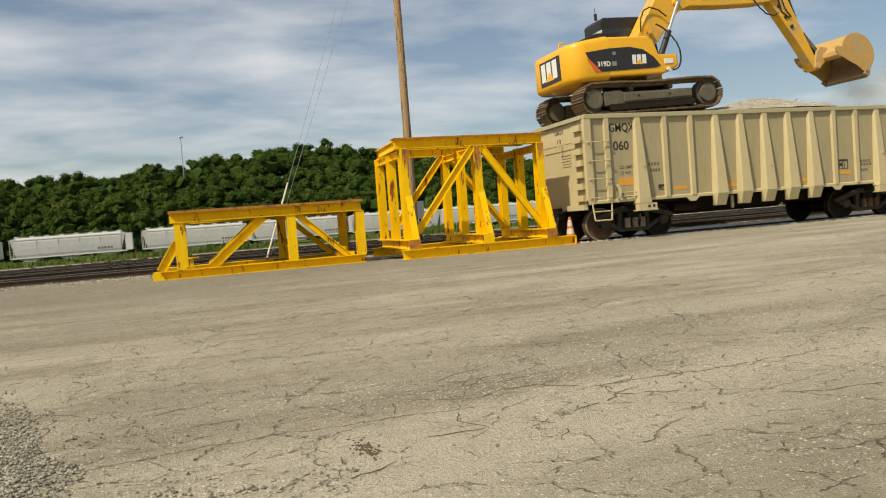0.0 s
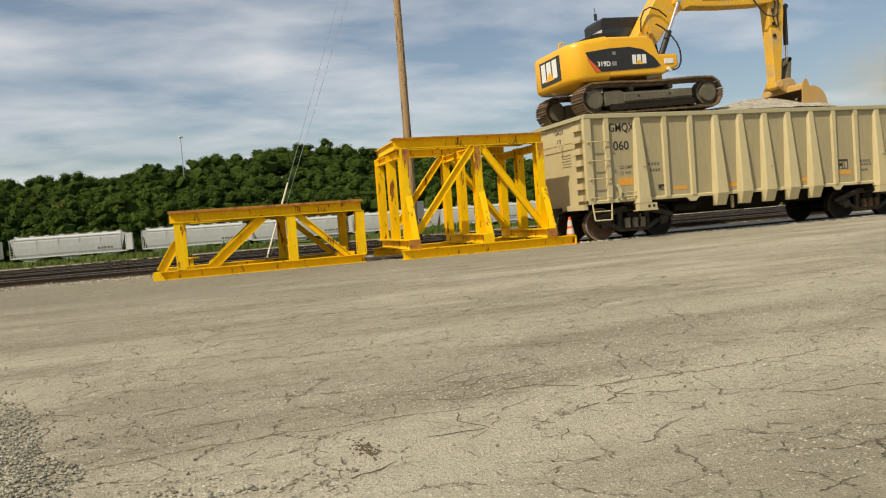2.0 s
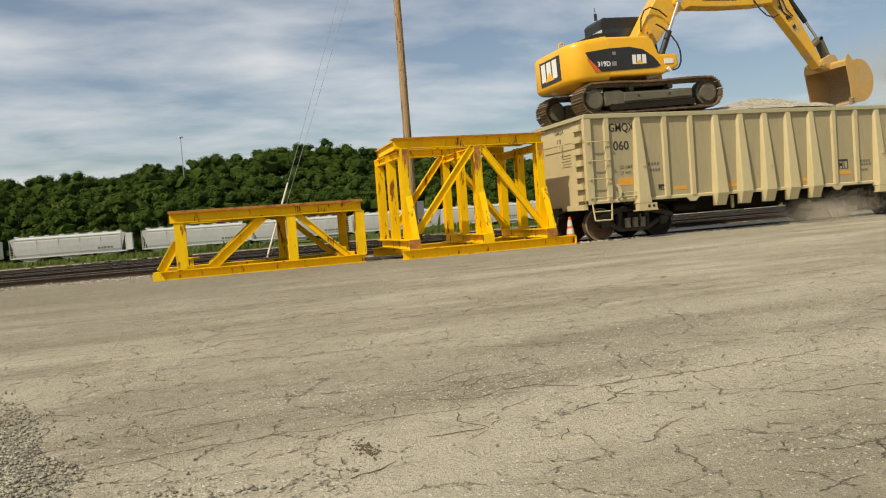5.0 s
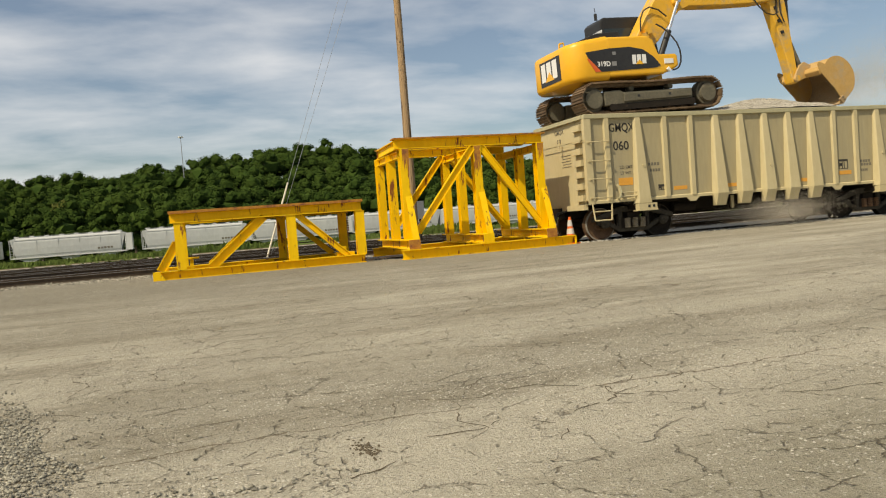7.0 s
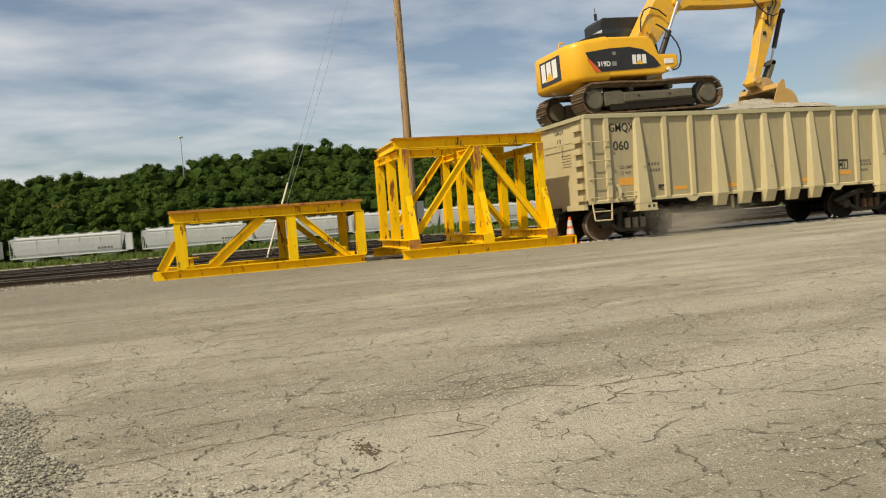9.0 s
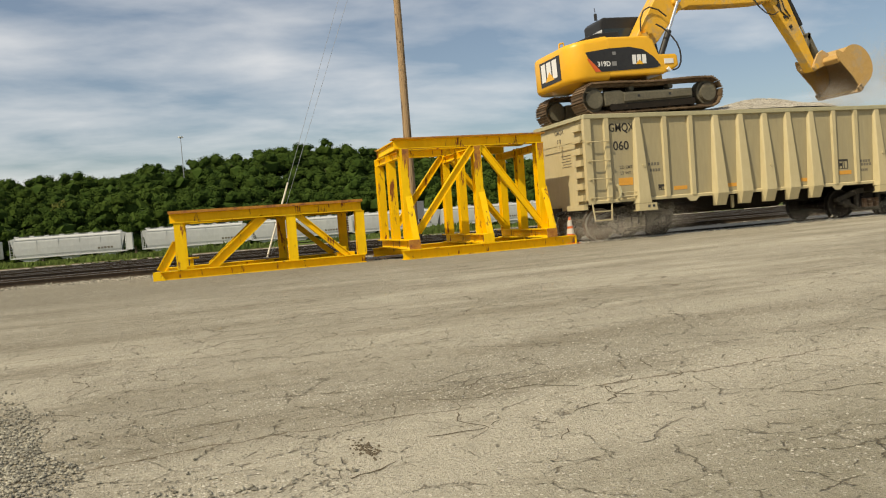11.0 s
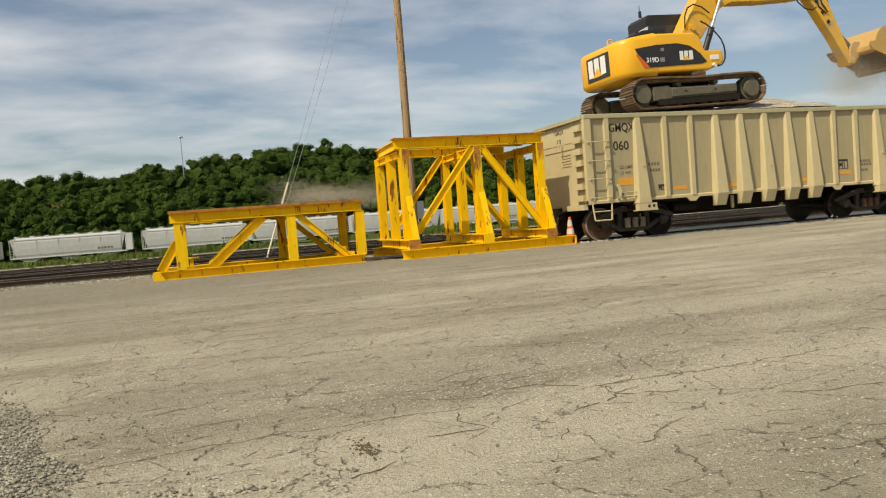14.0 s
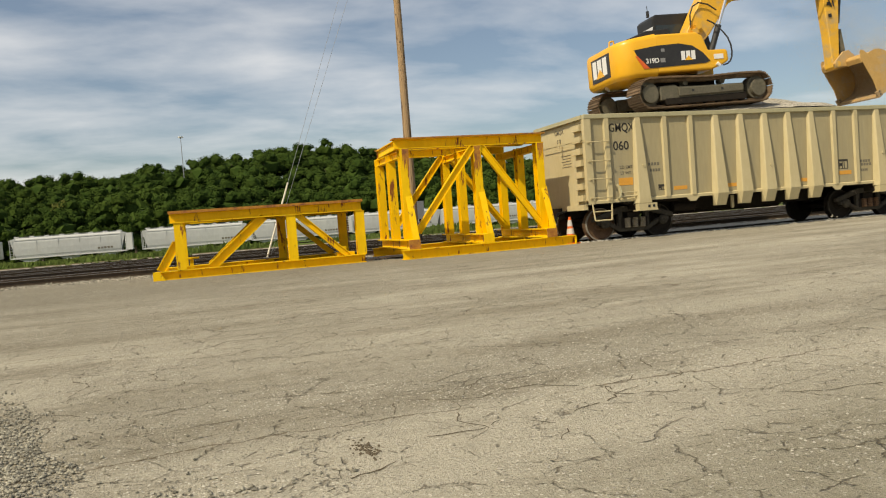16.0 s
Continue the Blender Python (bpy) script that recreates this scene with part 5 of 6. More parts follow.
def guy_wire(foot, head, guard):
    root = thing("guy_wire", Matrix.Translation(foot), "thin galvanised guy wire with a pale plastic guard" if guard else "thin galvanised guy wire", "guy wire", "pole guys")
    d = Vector(head) - Vector(foot)
    bm = bmesh.new()
    rod(bm, (0, 0, 0), d, 0.007, n=6)
    part("cable", bm, M_CABLE, root)
    if guard:
        bm = bmesh.new()
        u = d.normalized()
        rod(bm, u * 0.05, u * 2.85, 0.034, n=10)
        part("guard", bm, M_GUARD, root, "pale plastic guard tube")
    bm = bmesh.new()
    rod(bm, (0, 0, -0.1), (0, 0, 0.04), 0.04, n=8)
    part("anchor", bm, M_RUSTY, root)


CONE_X = -0.96


def traffic_cone():
    root = thing("traffic_cone", Matrix.Translation((CONE_X, -0.95, 0.0)), "orange traffic cone with white collars beside the railcar wheel", "traffic cone")
    bm = bmesh.new()
    box(bm, -0.18, 0.18, -0.18, 0.18, 0.0, 0.035)
    bevelled(bm, 0.02, 2)
    part("base", bm, M_CONE, root)
    def cut(name, z0, z1, mat, grow=0.0):
        b = bmesh.new()
        r = lambda z: 0.14 - 0.155 * z + grow
        lathe(b, [(r(z0), z0), (r(z1), z1)], Matrix.Identity(4), 18)
        part(name, b, mat, root)
    cut("body", 0.035, 0.70, M_CONE)
    cut("collar", 0.26, 0.40, M_CONEWHITE, 0.004)
    cut("collar", 0.46, 0.62, M_CONEWHITE, 0.004)


def switch_box():
    root = thing("relay_box", Matrix.Translation((-1.15, 12.0, ground_z(12))), "small grey metal relay box on a post", "electrical box")
    bm = bmesh.new()
    box(bm, -0.17, 0.17, -0.12, 0.12, 1.02, 1.78)
    bevelled(bm, 0.02, 2)
    part("box", bm, M_CABLE, root)
    bm = bmesh.new()
    rod(bm, (0, 0, 0), (0, 0, 1.02), 0.05)
    part("post", bm, M_UNDER, root)


def light_mast():
    root = thing("light_mast", Matrix.Translation((-13.2, 200, ground_z(200))), "tall slender steel yard light mast", "light mast")
    bm = bmesh.new()
    rod(bm, (0, 0, 0), (0, 0, 30.6), 0.17, 0.08, 10)
    part("mast", bm, M_CABLE, root)
    for k in range(6):
        a = k * math.tau / 6
        bm = bmesh.new()
        box(bm, 0.25, 0.75, -0.2, 0.2, 30.3, 30.62, pose(0, 0, 0, 0, 0, k * 60))
        part("floodlight", bm, M_WHITE, root)
    bm = bmesh.new()
    rod(bm, (0, 0, 30.2), (0, 0, 30.5), 0.35, n=12)
    part("ring", bm, M_CABLE, root)


utility_pole()
guy_wire((-7.91, 8.53, ground_z(8.5)), (-1.85, 10.5, 16.2), True)
guy_wire((-7.80, 8.55, ground_z(8.5)), (-1.80, 10.5, 15.0), False)
traffic_cone()
switch_box()
light_mast()


# ---- covered hopper cars on the far track ----
def covered_hopper(x0, L):
    root = thing("covered_hopper", Matrix.Translation((x0, 120, ground_z(120) + 0.158)), "long pale grey covered hopper railcar standing in weeds", "railcar", "parked hopper cars")
    bm = bmesh.new()
    sec = [(-1.45, 1.15), (-1.58, 1.6), (-1.60, 2.6), (-1.56, 3.7), (-1.42, 4.15), (-1.0, 4.42), (0, 4.5), (1.0, 4.42), (1.42, 4.15), (1.56, 3.7), (1.60, 2.6), (1.58, 1.6), (1.45, 1.15)]
    prism(bm, sec, 0.9, L - 0.9, axis="x")
    part("body", bm, M_HOPPER, root)
    for x0, x1 in ((0.05, 0.9), (L - 0.05, L - 0.9)):
        bm = bmesh.new()
        prism(bm, [(x1, 1.15), (x1, 4.4), (x0 + (x1 - x0) * 0.2, 4.2), (x0 + (x1 - x0) * 0.2, 3.9), (x1 - (x1 - x0) * 0.05, 1.6)], -1.5, 1.5)
        part("end_slope", bm, M_HOPPER, root)
        bm = bmesh.new()
        for y in (-1.4, 1.4):
            box(bm, min(x0, x0 + 0.12 * (x1 - x0)), max(x0, x0 + 0.12 * (x1 - x0)), y - 0.06, y + 0.06, 1.1, 4.2)
        box(bm, min(x0, x1), max(x0, x1), -1.45, 1.45, 1.0, 1.2)
        part("end_frame", bm, M_HOPPER, root)
    bm = bmesh.new()
    box(bm, 1.0, L - 1.0, -0.35, 0.35, 4.55, 4.62)
    part("roof_walk", bm, M_CABLE, root)
    for k in range(8):
        bm = bmesh.new()
        x = L * (k + 0.5) / 8
        box(bm, x - 0.35, x + 0.35, -0.75, -0.36, 4.46, 4.70)
        bevelled(bm, 0.04, 1)
        part("roof_hatch", bm, M_HOPPER, root)
    for s in (-1, 1):
        bm = bmesh.new()
        box(bm, 0.3, L - 0.3, s * 1.60 - 0.06, s * 1.60 + 0.06, 1.0, 1.22)
        part("side_sill", bm, M_HOPSILL, root, "chalky white side sill")
        bm = bmesh.new()
        box(bm, 0.8, L - 0.8, s * 1.50 - 0.05, s * 1.50 + 0.05, 4.02, 4.16)
        part("roof_rail", bm, M_HOPSILL, root)
    for k in range(1, 5):
        bm = bmesh.new()
        box(bm, 0.9 + (L - 1.8) * k / 5 - 0.04, 0.9 + (L - 1.8) * k / 5 + 0.04, -1.612, -1.55, 1.2, 4.0)
        part("side_seam", bm, M_HOPPER, root)
    bm = bmesh.new()
    box(bm, L - 0.25, L + 0.85, -1.45, 1.2, 1.2, 4.1)
    bevelled(bm, 0.05, 1)
    part("end_cabinet", bm, M_HOPSILL, root, "white end bulkhead")
    bm = bmesh.new()
    tube(bm, [(0.1, -1.5, 1.2), (0.1, -1.5, 4.0)], 0.04, 6)
    tube(bm, [(0.6, -1.5, 1.2), (0.6, -1.5, 4.0)], 0.04, 6)
    for k in range(6):
        tube(bm, [(0.1, -1.5, 1.5 + k * 0.42), (0.6, -1.5, 1.5 + k * 0.42)], 0.03, 6)
    part("end_ladder", bm, M_HOPPER, root)
    for k in range(3):
        bm = bmesh.new()
        x = L * (k + 0.5) / 3
        prism(bm, [(x - 2.2, 1.15), (x + 2.2, 1.15), (x + 0.5, 0.35), (x - 0.5, 0.35)], -1.2, 1.2)
        part("discharge_chute", bm, M_HOPPER, root)
    for x in (2.0, L - 2.0):
        for a in (-0.9, 0.9):
            for y in (-0.78, 0.78):
                bm = bmesh.new()
                rod(bm, (x + a, y - 0.07, 0.432), (x + a, y + 0.07, 0.432), 0.43, n=16)
                part("wheel", bm, M_UNDER, root)
    bm = bmesh.new()
    for k in range(5):
        box(bm, L - 4.6 + 0.5 * k, L - 4.25 + 0.5 * k, -1.605, -1.60, 1.75, 2.05)
    part("stencil_bars", bm, M_FADED, root)
    return root


first = covered_hopper(-40.1, 17.9)
for k in range(6):
    copy_thing(first, Matrix.Translation((-19.9 + k * 18.4, 120, ground_z(120) + 0.158)))
copy_thing(first, Matrix.Translation((-60.3, 120, ground_z(120) + 0.158)))
make_track(120, -120, 200, "far yard track under the parked hopper cars")


# ---- wooded hill ----
SKYLINE_X = [-260, -140, -67, -54, -45, -36, -25, -15, -6, 15, 27, 33, 45, 55, 68, 90, 140, 300]
SKYLINE_Z = [16, 20, 23, 22.4, 23.8, 22.2, 25.6, 25.2, 26.7, 28.5, 30.1, 29.8, 27.8, 25.5, 23.4, 22.7, 16, 10]


def hill_z(x, y):
    crest = float(np.interp(x, SKYLINE_X, SKYLINE_Z)) - 11.8
    k = min(1.0, max(0.0, (y - 150) / 85.0))
    k = k * k * (3 - 2 * k)
    return -1.2 + (crest + 1.2) * k - 0.06 * max(0, y - 250)


def make_hill():
    bm = bmesh.new()
    xs, ys = np.linspace(-260, 300, 57), np.linspace(146, 330, 24)
    g = [[bm.verts.new((x, y, hill_z(x, y))) for x in xs] for y in ys]
    for j in range(len(ys) - 1):
        for i in range(len(xs) - 1):
            bm.faces.new((g[j][i], g[j][i + 1], g[j + 1][i + 1], g[j + 1][i]))
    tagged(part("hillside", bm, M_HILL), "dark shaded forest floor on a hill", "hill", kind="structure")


def make_woods():
    """Broadleaf trees on the hill: tapered trunks with limbs, crowns of many leaf sprays gathered in lobes."""
    rnd = np.random.default_rng(11)
    V, F, MI = [], [], []
    n = 0
    def spray_quads(centres, normals, size):
        nonlocal n
        k = len(centres)
        a = np.cross(normals, rnd.normal(size=(k, 3)))
        a /= np.linalg.norm(a, axis=1)[:, None] + 1e-9
        b = np.cross(normals, a)
        s = (size * rnd.uniform(0.6, 1.3, k))[:, None]
        t = s * rnd.uniform(0.5, 0.9, k)[:, None]
        q = np.stack([centres - a * s, centres - b * t * 0.8 + a * s * 0.1, centres + a * s, centres + b * t], 1)
        V.append(q.reshape(-1, 3))
        idx = n + np.arange(4 * k).reshape(k, 4)
        F.extend(idx.tolist())
        n += 4 * k
    # a lumpy ball of foliage that fills the inside of a lobe
    ball = bmesh.new()
    bmesh.ops.create_icosphere(ball, subdivisions=1, radius=1.0)
    ball_v = np.array([v.co for v in ball.verts])
    ball_f = np.array([[v.index for v in f.verts] for f in ball.faces])
    ball.free()

    def filling(c, lr):
        nonlocal n
        bump = 1 + 0.16 * rnd.normal(size=(len(ball_v), 1)).clip(-1.5, 1.5)
        V.append(c + ball_v * bump * lr * (0.80, 0.80, 0.66))
        F.extend((ball_f + n).tolist())
        n += len(ball_v)
    places = []
    y = 143.0
    while y < 262:
        step = 5.6 if y < 175 else 7.0
        lo, hi = -80 - (y - 143) * 0.2, 95 + (y - 143) * 0.42
        x = lo + rnd.uniform(0, step)
        while x < hi:
            places.append((x + rnd.normal() * 1.2, y + rnd.normal() * 1.5))
            x += step * rnd.uniform(0.75, 1.3)
        y += step * 0.95
    trunks = bmesh.new()
    for x, y in places:
        h = rnd.uniform(9.5, 14.0) if y > 160 else rnd.uniform(5.5, 11.5)
        if y > 225:
            h = rnd.uniform(11.0, 13.0)
        z = hill_z(x, y)
        r = h * rnd.uniform(0.27, 0.36)
        lobes = int(rnd.integers(9, 13)) if y > 165 else int(rnd.integers(12, 17))
        low = 0.22 if y > 160 else 0.03
        rod(trunks, (x, y, z - 0.3), (x + rnd.normal() * 0.3, y, z + h * 0.6), 0.26, 0.1, 5)
        for _ in range(3):
            a = rnd.uniform(0, math.tau)
            rod(trunks, (x, y, z + h * 0.35), (x + math.cos(a) * r * 0.6, y + math.sin(a) * r * 0.6, z + h * 0.7), 0.1, 0.04, 4)
        filling(np.array([x, y, z + h * 0.60]), r * 0.85)
        for _ in range(lobes):
            f = rnd.uniform(low, 0.86)
            wide = math.sin(math.pi * min(1, (f - low * 0.6) / (1.02 - low * 0.6))) ** 0.6
            a = rnd.uniform(0, math.tau)
            d = r * wide * math.sqrt(rnd.uniform(0.05, 1.0))
            c = np.array([x + math.cos(a) * d, y + math.sin(a) * d, z + h * f])
            lr = r * rnd.uniform(0.26, 0.60)
            filling(c, lr)
            k = 100
            u = rnd.normal(size=(k, 3))
            u /= np.linalg.norm(u, axis=1)[:, None]
            u[:, 2] = np.where(u[:, 2] < -0.35, -u[:, 2], u[:, 2])
            spray_quads(c + u * lr * rnd.uniform(0.70, 1.16, k)[:, None] * (1, 1, 0.82), u + (0, 0, 0.12) + rnd.normal(size=(k, 3)) * 0.15, 0.265)
    me = bpy.data.meshes.new("woods")
    me.from_pydata(np.concatenate(V).tolist(), [], F)
    me.materials.append(M_LEAF)
    tagged(new("woods", me), "dense green summer broadleaf woods covering the hill", "woods", kind="stuff")
    tagged(part("tree_trunks", trunks, M_BARK), "brown trunks and limbs inside the woods", "tree trunks", kind="stuff")


def pale_tree():
    """One lighter, yellowish tree at the foot of the woods."""
    rnd = np.random.default_rng(77)
    x, y, h = -38.5, 163.0, 12.5
    root = thing("tree", Matrix.Translation((x, y, hill_z(x, y) - 0.2)), "yellow-green broadleaf tree at the edge of the woods", "tree")
    bm = bmesh.new()
    rod(bm, (0, 0, 0), (0.1, 0, h * 0.55), 0.2, 0.09, 8)
    for k in range(5):
        a = k * 1.3
        rod(bm, (0, 0, h * (0.25 + 0.05 * k)), (math.cos(a) * 1.5, math.sin(a) * 1.5, h * (0.5 + 0.06 * k)), 0.07, 0.03, 5)
    part("trunk", bm, M_BARK, root)
    V, F = [], []
    for _ in range(22):
        f = rnd.uniform(0.22, 0.95)
        a, d = rnd.uniform(0, math.tau), 3.2 * math.sin(math.pi * min(1, f)) ** 0.6 * math.sqrt(rnd.uniform(0, 1))
        c = np.array([math.cos(a) * d, math.sin(a) * d, h * f])
        for _ in range(70):
            u = rnd.normal(size=3)
            u /= np.linalg.norm(u)
            p = c + u * 1.1 * rnd.uniform(0.7, 1.1)
            e = np.cross(u + rnd.normal(size=3) * 0.3, rnd.normal(size=3))
            e /= np.linalg.norm(e)
            g = np.cross(u, e)
            i = len(V)
            V += [tuple(p - e * 0.24), tuple(p - g * 0.14), tuple(p + e * 0.24), tuple(p + g * 0.15)]
            F.append((i, i + 1, i + 2, i + 3))
    me = bpy.data.meshes.new("crown")
    me.from_pydata(V, [], F)
    me.materials.append(M_PALELEAF)
    crown = new("crown", me)
    crown.parent = root


def make_weeds():
    rnd = np.random.default_rng(21)
    V, F = [], []
    for k in range(13000):
        far = k % 5 > 0
        y = rnd.uniform(100, 117) if far else rnd.uniform(40, 54)
        x = rnd.uniform(-60, 60)
        patch = noise.noise((x * 0.08, y * 0.08, 0))
        if patch < -0.1 or (not far and patch < 0.25):
            continue
        z, h, w = ground_z(y), rnd.uniform(0.2, 0.8) * (1.0 + max(0, patch) * 2.2) if far else rnd.uniform(0.04, 0.16), rnd.uniform(0.1, 0.3)
        a = rnd.uniform(0, math.tau)
        dx, dy = math.cos(a) * w, math.sin(a) * w * 0.4
        i = len(V)
        lx, ly = rnd.normal() * 0.15, rnd.normal() * 0.1
        V += [(x - dx, y - dy, z), (x + dx, y + dy, z), (x + dx * 0.5 + lx, y + ly, z + h), (x - dx * 0.9 + lx, y + ly, z + h * 0.75)]
        F.append((i, i + 1, i + 2, i + 3))
    me = bpy.data.meshes.new("weeds")
    me.from_pydata(V, [], F)
    me.materials.append(M_WEED)
    tagged(new("weeds", me), "ragged green weeds along the tracks", "weeds", kind="stuff")


M_WEED = island_tint(surface("weed_blades", (0.075, 0.12, 0.025), (0.14, 0.17, 0.05), 0.2, 0.9, bump=0, spec=0.05), 0.6, 1.3)
M_PALELEAF = island_tint(surface("pale_leaves", (0.075, 0.085, 0.010), (0.11, 0.115, 0.016), 0.3, 0.85, bump=0), 0.7, 1.3)
make_hill()
make_woods()
pale_tree()
make_weeds()


# ---- loose stone on the asphalt and at its edge ----
def make_gravel():
    rnd = np.random.default_rng(31)
    pl = []
    while len(pl) < 15000:
        x, y = rnd.normal(-11.25, 0.45), rnd.normal(-14.7, 0.75)
        edge = -10.60 + 0.14 * noise.noise((y * 2.0, 0, 0)) - 0.28 * (y + 14.9)
        if x < edge or rnd.uniform() < 0.05 * math.exp(-(x - edge) * 1.2):
            pl.append((x, y, 0.006))
    for k in range(120):
        pl.append((rnd.uniform(-10.9, -10.05), -15.24 + rnd.normal() * 0.10, 0.004))
    stones("gravel_patch", pl, 0.0092, M_GRAVEL, "grey broken gravel spread on the asphalt", None, 32)
    pl = []
    for k in range(2600):
        x = rnd.uniform(-19, -5.6)
        y = float(np.interp(x, [-60, -16, -11, -6.4, -5.2], [5.5, 2.0, 1.1, 0.5, -0.83])) + abs(rnd.normal()) * 1.1 - 0.1
        pl.append((x, y, 0.0))
    stones("verge_stones", pl, 0.026, M_GRAVEL, "grey stones along the broken asphalt edge", None, 35)
    pl = []
    for k in range(1600):
        pl.append((rnd.uniform(-1.2, 14), -0.92 + rnd.normal() * 0.13, 0.005))
    for k in range(4200):
        pl.append((rnd.uniform(-1, 26), rnd.uniform(2.2, 6.9), -0.02))
    stones("edge_stones", pl, 0.035, M_BALLAST, "pale ballast stones along the track edge", None, 33)
    pl = [(rnd.uniform(-16, 6), rnd.uniform(-16.5, -1.5), 0.001) for k in range(2600)]
    near = [(rnd.uniform(-11, -6), rnd.uniform(-16.3, -12.3), 0.001) for k in range(3200)]
    stones("pale_chips", near, 0.0062, M_BALLAST, "pale loose stone chips lying on the asphalt", None, 36)
    stones("scattered_chips", pl, 0.0085, M_GRAVEL, "small loose stone chips on the asphalt", None, 34)


M_GRAVEL = island_tint(surface("grey_gravel", (0.19, 0.185, 0.155), (0.31, 0.285, 0.22), 12, 0.9, bump=0.3, bump_scale=80), 0.45, 1.5)
make_gravel()


def make_cracks():
    """Open cracks in the asphalt, each a wandering sliver of dark dirt with a few branches."""
    rnd = np.random.default_rng(41)
    bm = bmesh.new()

    def run(x, y, heading, length, width):
        a, p, left, past = radians(heading), Vector((x, y)), [], []
        steps = max(4, int(length / 0.045))
        for k in range(steps + 1):
            w = width * (0.25 + 0.75 * math.sin(math.pi * (k + 0.4) / (steps + 0.8))) * rnd.uniform(0.45, 1.3)
            side = Vector((-math.sin(a), math.cos(a))) * w / 2
            left.append(bm.verts.new((p.x + side.x, p.y + side.y, 0.0022)))
            past.append(bm.verts.new((p.x - side.x, p.y - side.y, 0.0022)))
            if length > 0.5 and rnd.uniform() < 0.04:
                run(p.x, p.y, math.degrees(a) + rnd.choice((-1, 1)) * rnd.uniform(35, 80), length * rnd.uniform(0.15, 0.35), width * 0.6)
            a += rnd.normal() * 0.42 + (radians(heading) - a) * 0.22
            p = p + Vector((math.cos(a), math.sin(a))) * length / steps
        for k in range(steps):
            if rnd.uniform() < 0.78:
                bm.faces.new((past[k], past[k + 1], left[k + 1], left[k]))

    for x, y, heading, length in ((-10.85, -13.3, 88, 1.6), (-10.45, -13.3, 85, 1.2), (-10.42, -12.2, 8, 1.3), (-10.95, -14.1, 75, 0.9), (-10.55, -14.2, 65, 0.8),
                                  (-10.2, -11.6, 80, 3.6), (-12.6, -10.3, 5, 1.6), (-9.7, -15.5, 40, 0.45), (-9.3, -15.05, 20, 0.5), (-8.6, -15.1, 12, 0.9),
                                  (-8.75, -15.4, 60, 0.4), (-8.2, -14.2, 70, 0.7), (-9.1, -14.1, 45, 0.8), (-7.6, -15.3, 15, 0.7), (-9.9, -13.9, 30, 0.9)):
        run(x, y, heading, length, 0.0095)
    for k in range(26):
        run(rnd.uniform(-12, -3), rnd.uniform(-13.5, -5), rnd.choice((5, 80, 100)) + rnd.normal() * 14, rnd.uniform(0.4, 1.1), 0.008)
    for x, y, heading, length in ((-9.4, -11.03, -5, 3.6), (-6.0, -11.45, -4, 3.0), (-9.3, -14.72, -4, 2.8), (-14.0, -2.6, 4, 1.8), (-9.0, -6.2, 2, 3.0), (-3.0, -4.3, 3, 4.0)):
        run(x, y, heading, length, 0.011)
    tagged(part("asphalt_cracks", bm, M_CRACK), "dark dirt-filled cracks running through the asphalt", "cracks", kind="stuff")


def make_pothole():
    rnd = np.random.default_rng(43)
    pl = [(-9.47 + rnd.normal() * 0.022, -15.09 + rnd.normal() * 0.07, 0.002) for _ in range(90)]
    stones("pothole_crumbs", pl, 0.008, M_CRACK, "dark broken asphalt crumbs in a small pothole", None, 44)
    pl = [(rnd.uniform(-10.3, -9.55), -15.33 + rnd.normal() * 0.03, 0.004) for _ in range(34)]
    stones("chunk_row", pl, 0.012, M_GRAVEL, "line of broken asphalt chunks", None, 45)


M_CRACK = surface("crack_dirt", (0.085, 0.068, 0.046), (0.15, 0.125, 0.09), 20, 0.95, bump=0.3, spec=0.03)
make_cracks()
make_pothole()


# ---- stone spilling over the car's side, and dust ----
def spill_pack(seed, count, wide, tall):
    rnd = np.random.default_rng(seed)
    pl = [(rnd.normal() * wide, rnd.normal() * 0.06, rnd.normal() * tall) for _ in range(count)]
    ob = stones("spilling_stones", pl, 0.027, M_BALLAST, "pale stones spilling over the railcar's side", None, seed)
    tagged(ob, group="spill")
    return ob


def dust_puff(seed, count, sx, sy, sz, size=0.0042):
    """A loose cloud of fine stone dust, thickest round a few knots."""
    rnd = np.random.default_rng(seed)
    hubs = rnd.normal(size=(9, 3)) * (sx * 0.8, sy * 0.8, sz * 0.6)
    c = hubs[rnd.integers(0, 9, count)] + rnd.normal(size=(count, 3)) * (sx * 0.55, sy * 0.55, sz * 0.55)
    u, w = rnd.normal(size=(count, 3)), rnd.normal(size=(count, 3))
    u *= size / np.linalg.norm(u, axis=1)[:, None]
    w *= size / np.linalg.norm(w, axis=1)[:, None]
    v = np.stack([c + u, c + w, c - u - w], 1).reshape(-1, 3)
    me = bpy.data.meshes.new("dust_puff")
    me.from_pydata(v.tolist(), [], np.arange(3 * count).reshape(count, 3).tolist())
    me.materials.append(M_DUST)
    return tagged(new("dust_puff", me), "thin drifting puff of pale stone dust", "dust", "dust", kind="stuff")


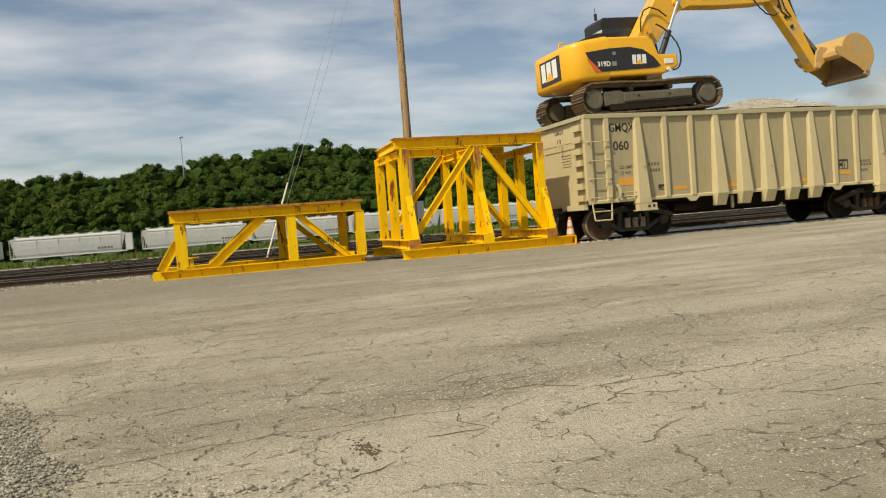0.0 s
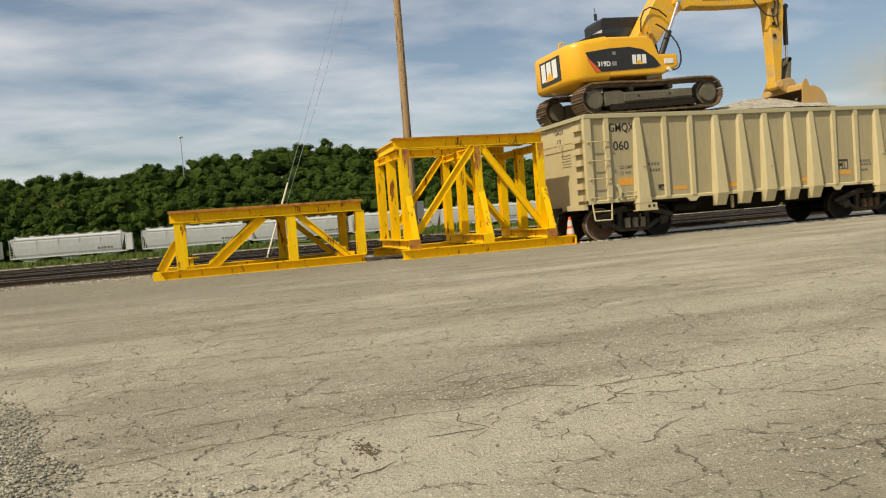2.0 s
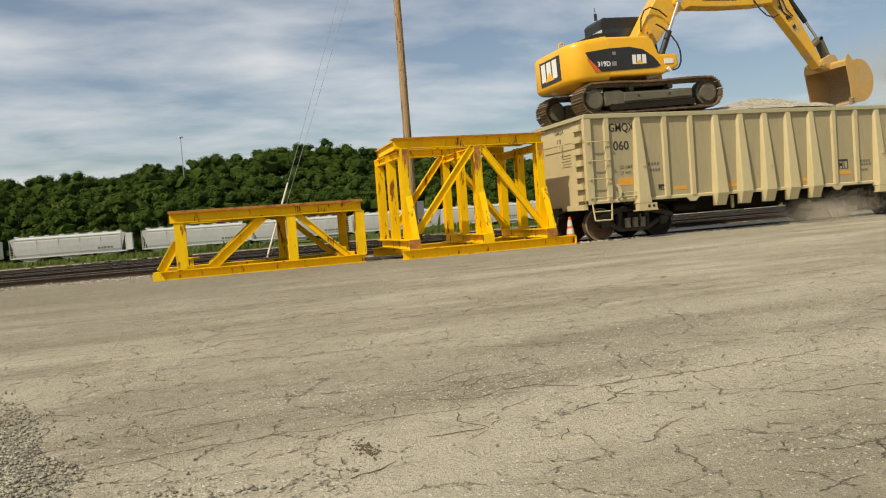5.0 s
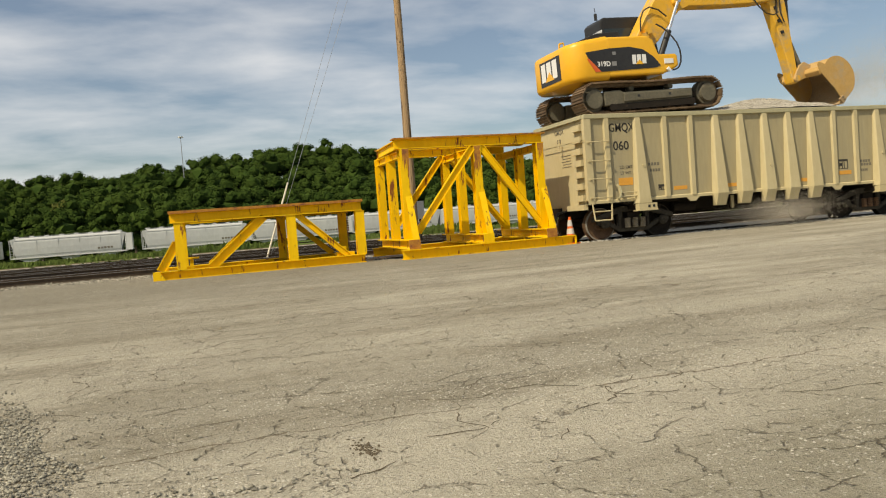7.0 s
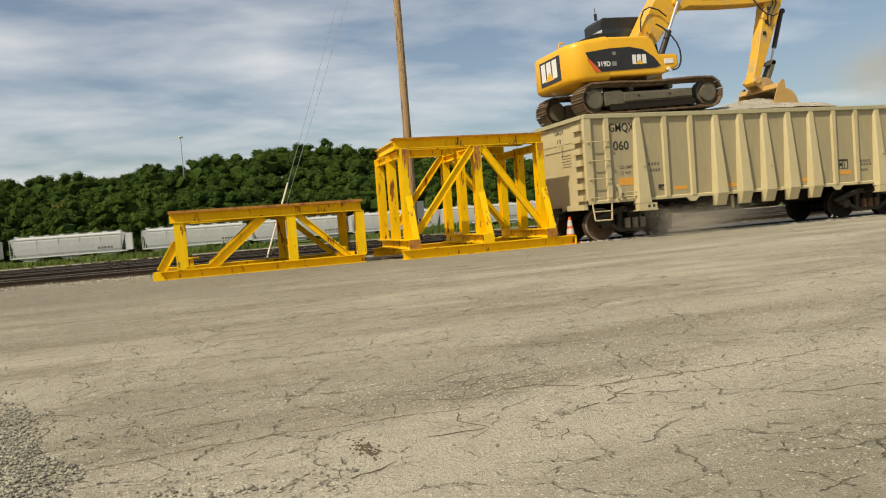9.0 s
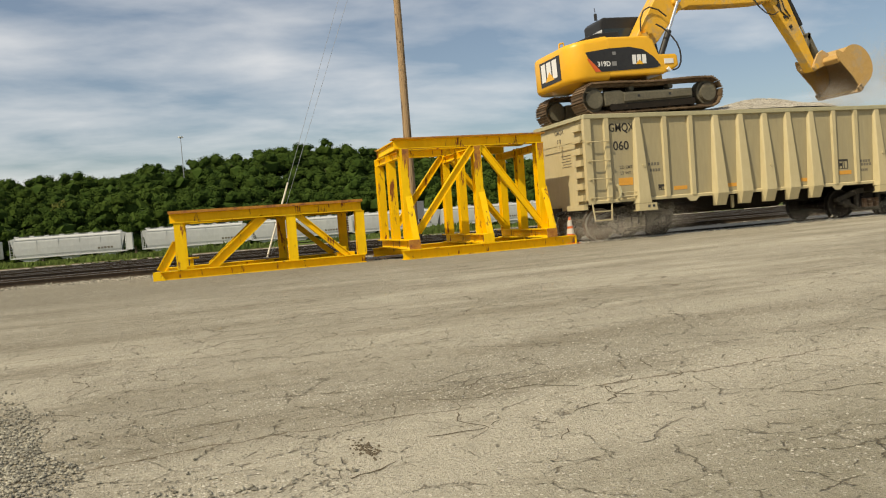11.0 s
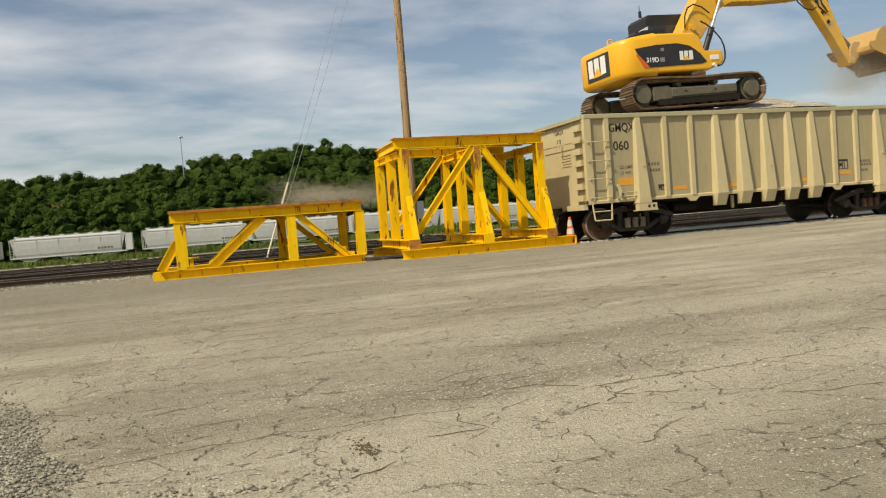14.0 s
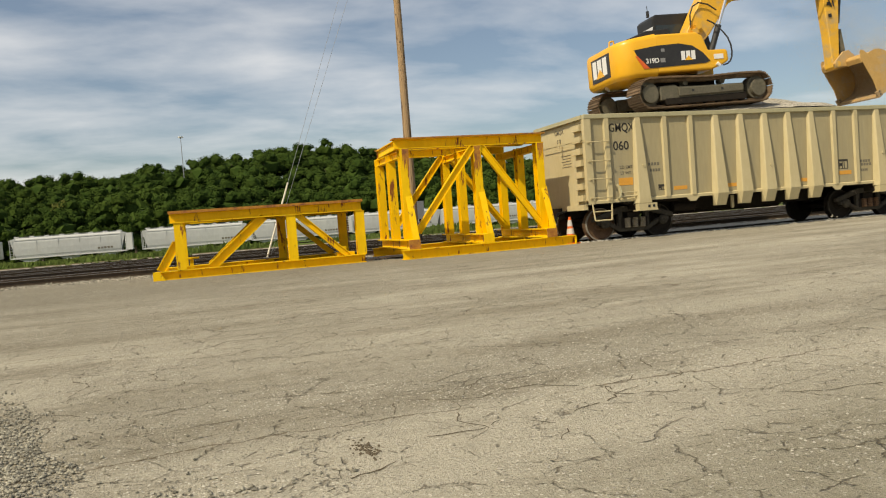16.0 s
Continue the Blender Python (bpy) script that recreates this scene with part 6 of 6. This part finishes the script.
SPILLS = [(spill_pack(50 + k, 300 - 23 * k, 0.20 + 0.02 * min(k, 4), 0.13), 2.80 + 0.115 * k, 6.55 - 0.02 * k) for k in range(11)]
GROUND_DUST = [dust_puff(80 + k, n, sx, sy, sz) for k, (n, sx, sy, sz) in enumerate(((55000, 0.7, 0.5, 0.18), (60000, 1.0, 0.6, 0.28), (30000, 1.0, 0.6, 0.3)))]
AIR_DUST = [dust_puff(90 + k, n, sx, sy, sz) for k, (n, sx, sy, sz) in enumerate(((55000, 0.45, 0.5, 0.34), (40000, 0.8, 0.7, 0.45), (45000, 0.5, 0.5, 0.36), (35000, 1.0, 0.6, 0.6)))]


DUST_HAZE = dust_puff(99, 110000, 1.5, 0.8, 0.9, 0.0055)


def at(x, y, z):
    return Matrix.Translation((x, y, z))


def drift():
    """Falling stone and drifting dust."""
    for ob, t0, x in SPILLS:
        rows = [(0.0, at(x, -0.9, 3.12)), (t0 - 0.30, at(x, -0.9, 3.12)), (t0, at(x, -1.42, 3.36))]
        for k in range(1, 6):
            dt = k * 0.13
            rows.append((t0 + dt, at(x + 0.25 * dt, -1.42 - 0.55 * dt, max(3.36 - 0.35 * dt - 4.9 * dt * dt, 0.3))))
        rows += [(t0 + 0.78, at(x + 0.2, -1.75, -0.30)), (16.0, at(x + 0.2, -1.75, -0.30))]
        walk(ob, rows)
    walk(GROUND_DUST[0], [(0.0, at(7.0, -1.3, -1.2)), (3.6, at(7.0, -1.3, -1.2)), (4.0, at(7.1, -1.5, 0.10)), (4.6, at(6.9, -1.5, 0.2)), (6.5, at(6.0, -1.3, 0.35)), (9.0, at(2.2, -1.2, 0.3)), (11.3, at(-0.6, -1.0, 0.35)), (12.5, at(-3.2, 0.5, 0.6)), (14.5, at(-9.5, 6.0, 2.6)), (16.0, at(-24.0, 14.0, 5.0))])
    walk(GROUND_DUST[1], [(0.0, at(7.2, -0.8, -1.8)), (4.0, at(7.2, -0.8, -1.8)), (4.9, at(7.2, -1.2, 0.2)), (6.5, at(6.2, -1.2, 0.45)), (7.5, at(4.8, -1.2, 0.4)), (9.0, at(2.9, -1.1, 0.35)), (11.3, at(0.4, -0.9, 0.35)), (12.5, at(-1.4, 1.0, 0.5)), (14.5, at(-8.0, 9.0, 2.6)), (16.0, at(-22.0, 22.0, 6.0))])
    walk(GROUND_DUST[2], [(0.0, at(7.0, 0.5, -2.2)), (9.6, at(7.0, 0.5, -2.2)), (11.0, at(7.3, -0.9, 0.05)), (12.5, at(6.7, -0.8, 0.1)), (14.5, at(4.5, 0.4, 0.2)), (16.0, at(2.6, 1.0, 0.25))])
    walk(DUST_HAZE, [(0.0, at(12.6, 0.5, 4.2)), (2.0, at(10.9, 0.4, 4.4)), (4.0, at(10.6, 0.4, 4.4)), (6.5, at(10.5, 0.3, 4.3)), (9.0, at(10.9, 0.4, 4.5)), (11.5, at(11.4, 0.5, 4.3)), (14.0, at(10.2, 0.3, 4.5)), (16.0, at(10.6, 0.3, 4.9))])
    walk(AIR_DUST[0], [(0.0, at(9.7, -0.2, 3.85)), (0.5, at(10.4, 0.0, 3.9)), (1.0, at(11.2, 0.2, 4.0)), (2.0, at(12.8, 0.8, 4.3)), (4.0, at(16.5, 2.0, 4.8)), (16.0, at(38.0, 10.0, 8.0))])
    walk(AIR_DUST[1], [(0.0, at(8.4, 0.0, 2.2)), (4.6, at(8.4, 0.0, 2.2)), (5.6, at(9.4, -0.2, 3.7)), (6.5, at(9.7, 0.0, 4.0)), (8.0, at(11.0, 0.5, 4.4)), (11.0, at(14.5, 2.0, 5.2)), (16.0, at(22.0, 5.0, 7.0))])
    walk(AIR_DUST[2], [(0.0, at(8.3, 0.1, 2.2)), (10.4, at(8.3, 0.1, 2.2)), (11.0, at(8.9, -0.2, 3.6)), (11.5, at(9.0, -0.2, 3.8)), (12.5, at(9.5, 0.0, 4.0)), (14.5, at(10.2, 0.3, 4.4)), (16.0, at(11.5, 0.6, 5.0))])
    walk(AIR_DUST[3], [(0.0, at(8.0, 0.2, 1.8)), (12.0, at(8.0, 0.2, 1.8)), (13.4, at(9.2, -0.3, 4.6)), (14.5, at(9.4, -0.2, 5.0)), (15.0, at(9.2, -0.2, 5.2)), (16.0, at(9.6, 0.2, 6.2))])


def motions():
    walk(EX, [(t, Matrix.Translation(BASE + Vector((x, 0, z))) @ pose(0, 0, 0, 0, TILT, 0)) for t, x, z in CREEP])
    walk(UPPER, [(t, Matrix.Rotation(radians(a), 4, "Z")) for t, a in SWING])
    rows = {}
    for t, reach, height, deg in DIG_A + DIG_B + DIG_C:
        swing = float(np.interp(t, [s[0] for s in SWING], [s[1] for s in SWING]))
        for o, m in arm_poses(reach, height, deg, swing).items():
            rows.setdefault(o, []).append((t, m))
    for o, r in rows.items():
        walk(o, r)
    for crawler, shoes in CRAWLERS:
        y = -1.05 if crawler is CRAWLERS[0][0] else 1.05
        for k, o in enumerate(shoes):
            walk(o, [(t, shoe_pose(k, y, x)) for t, x, z in CREEP])
    drift()


motions()
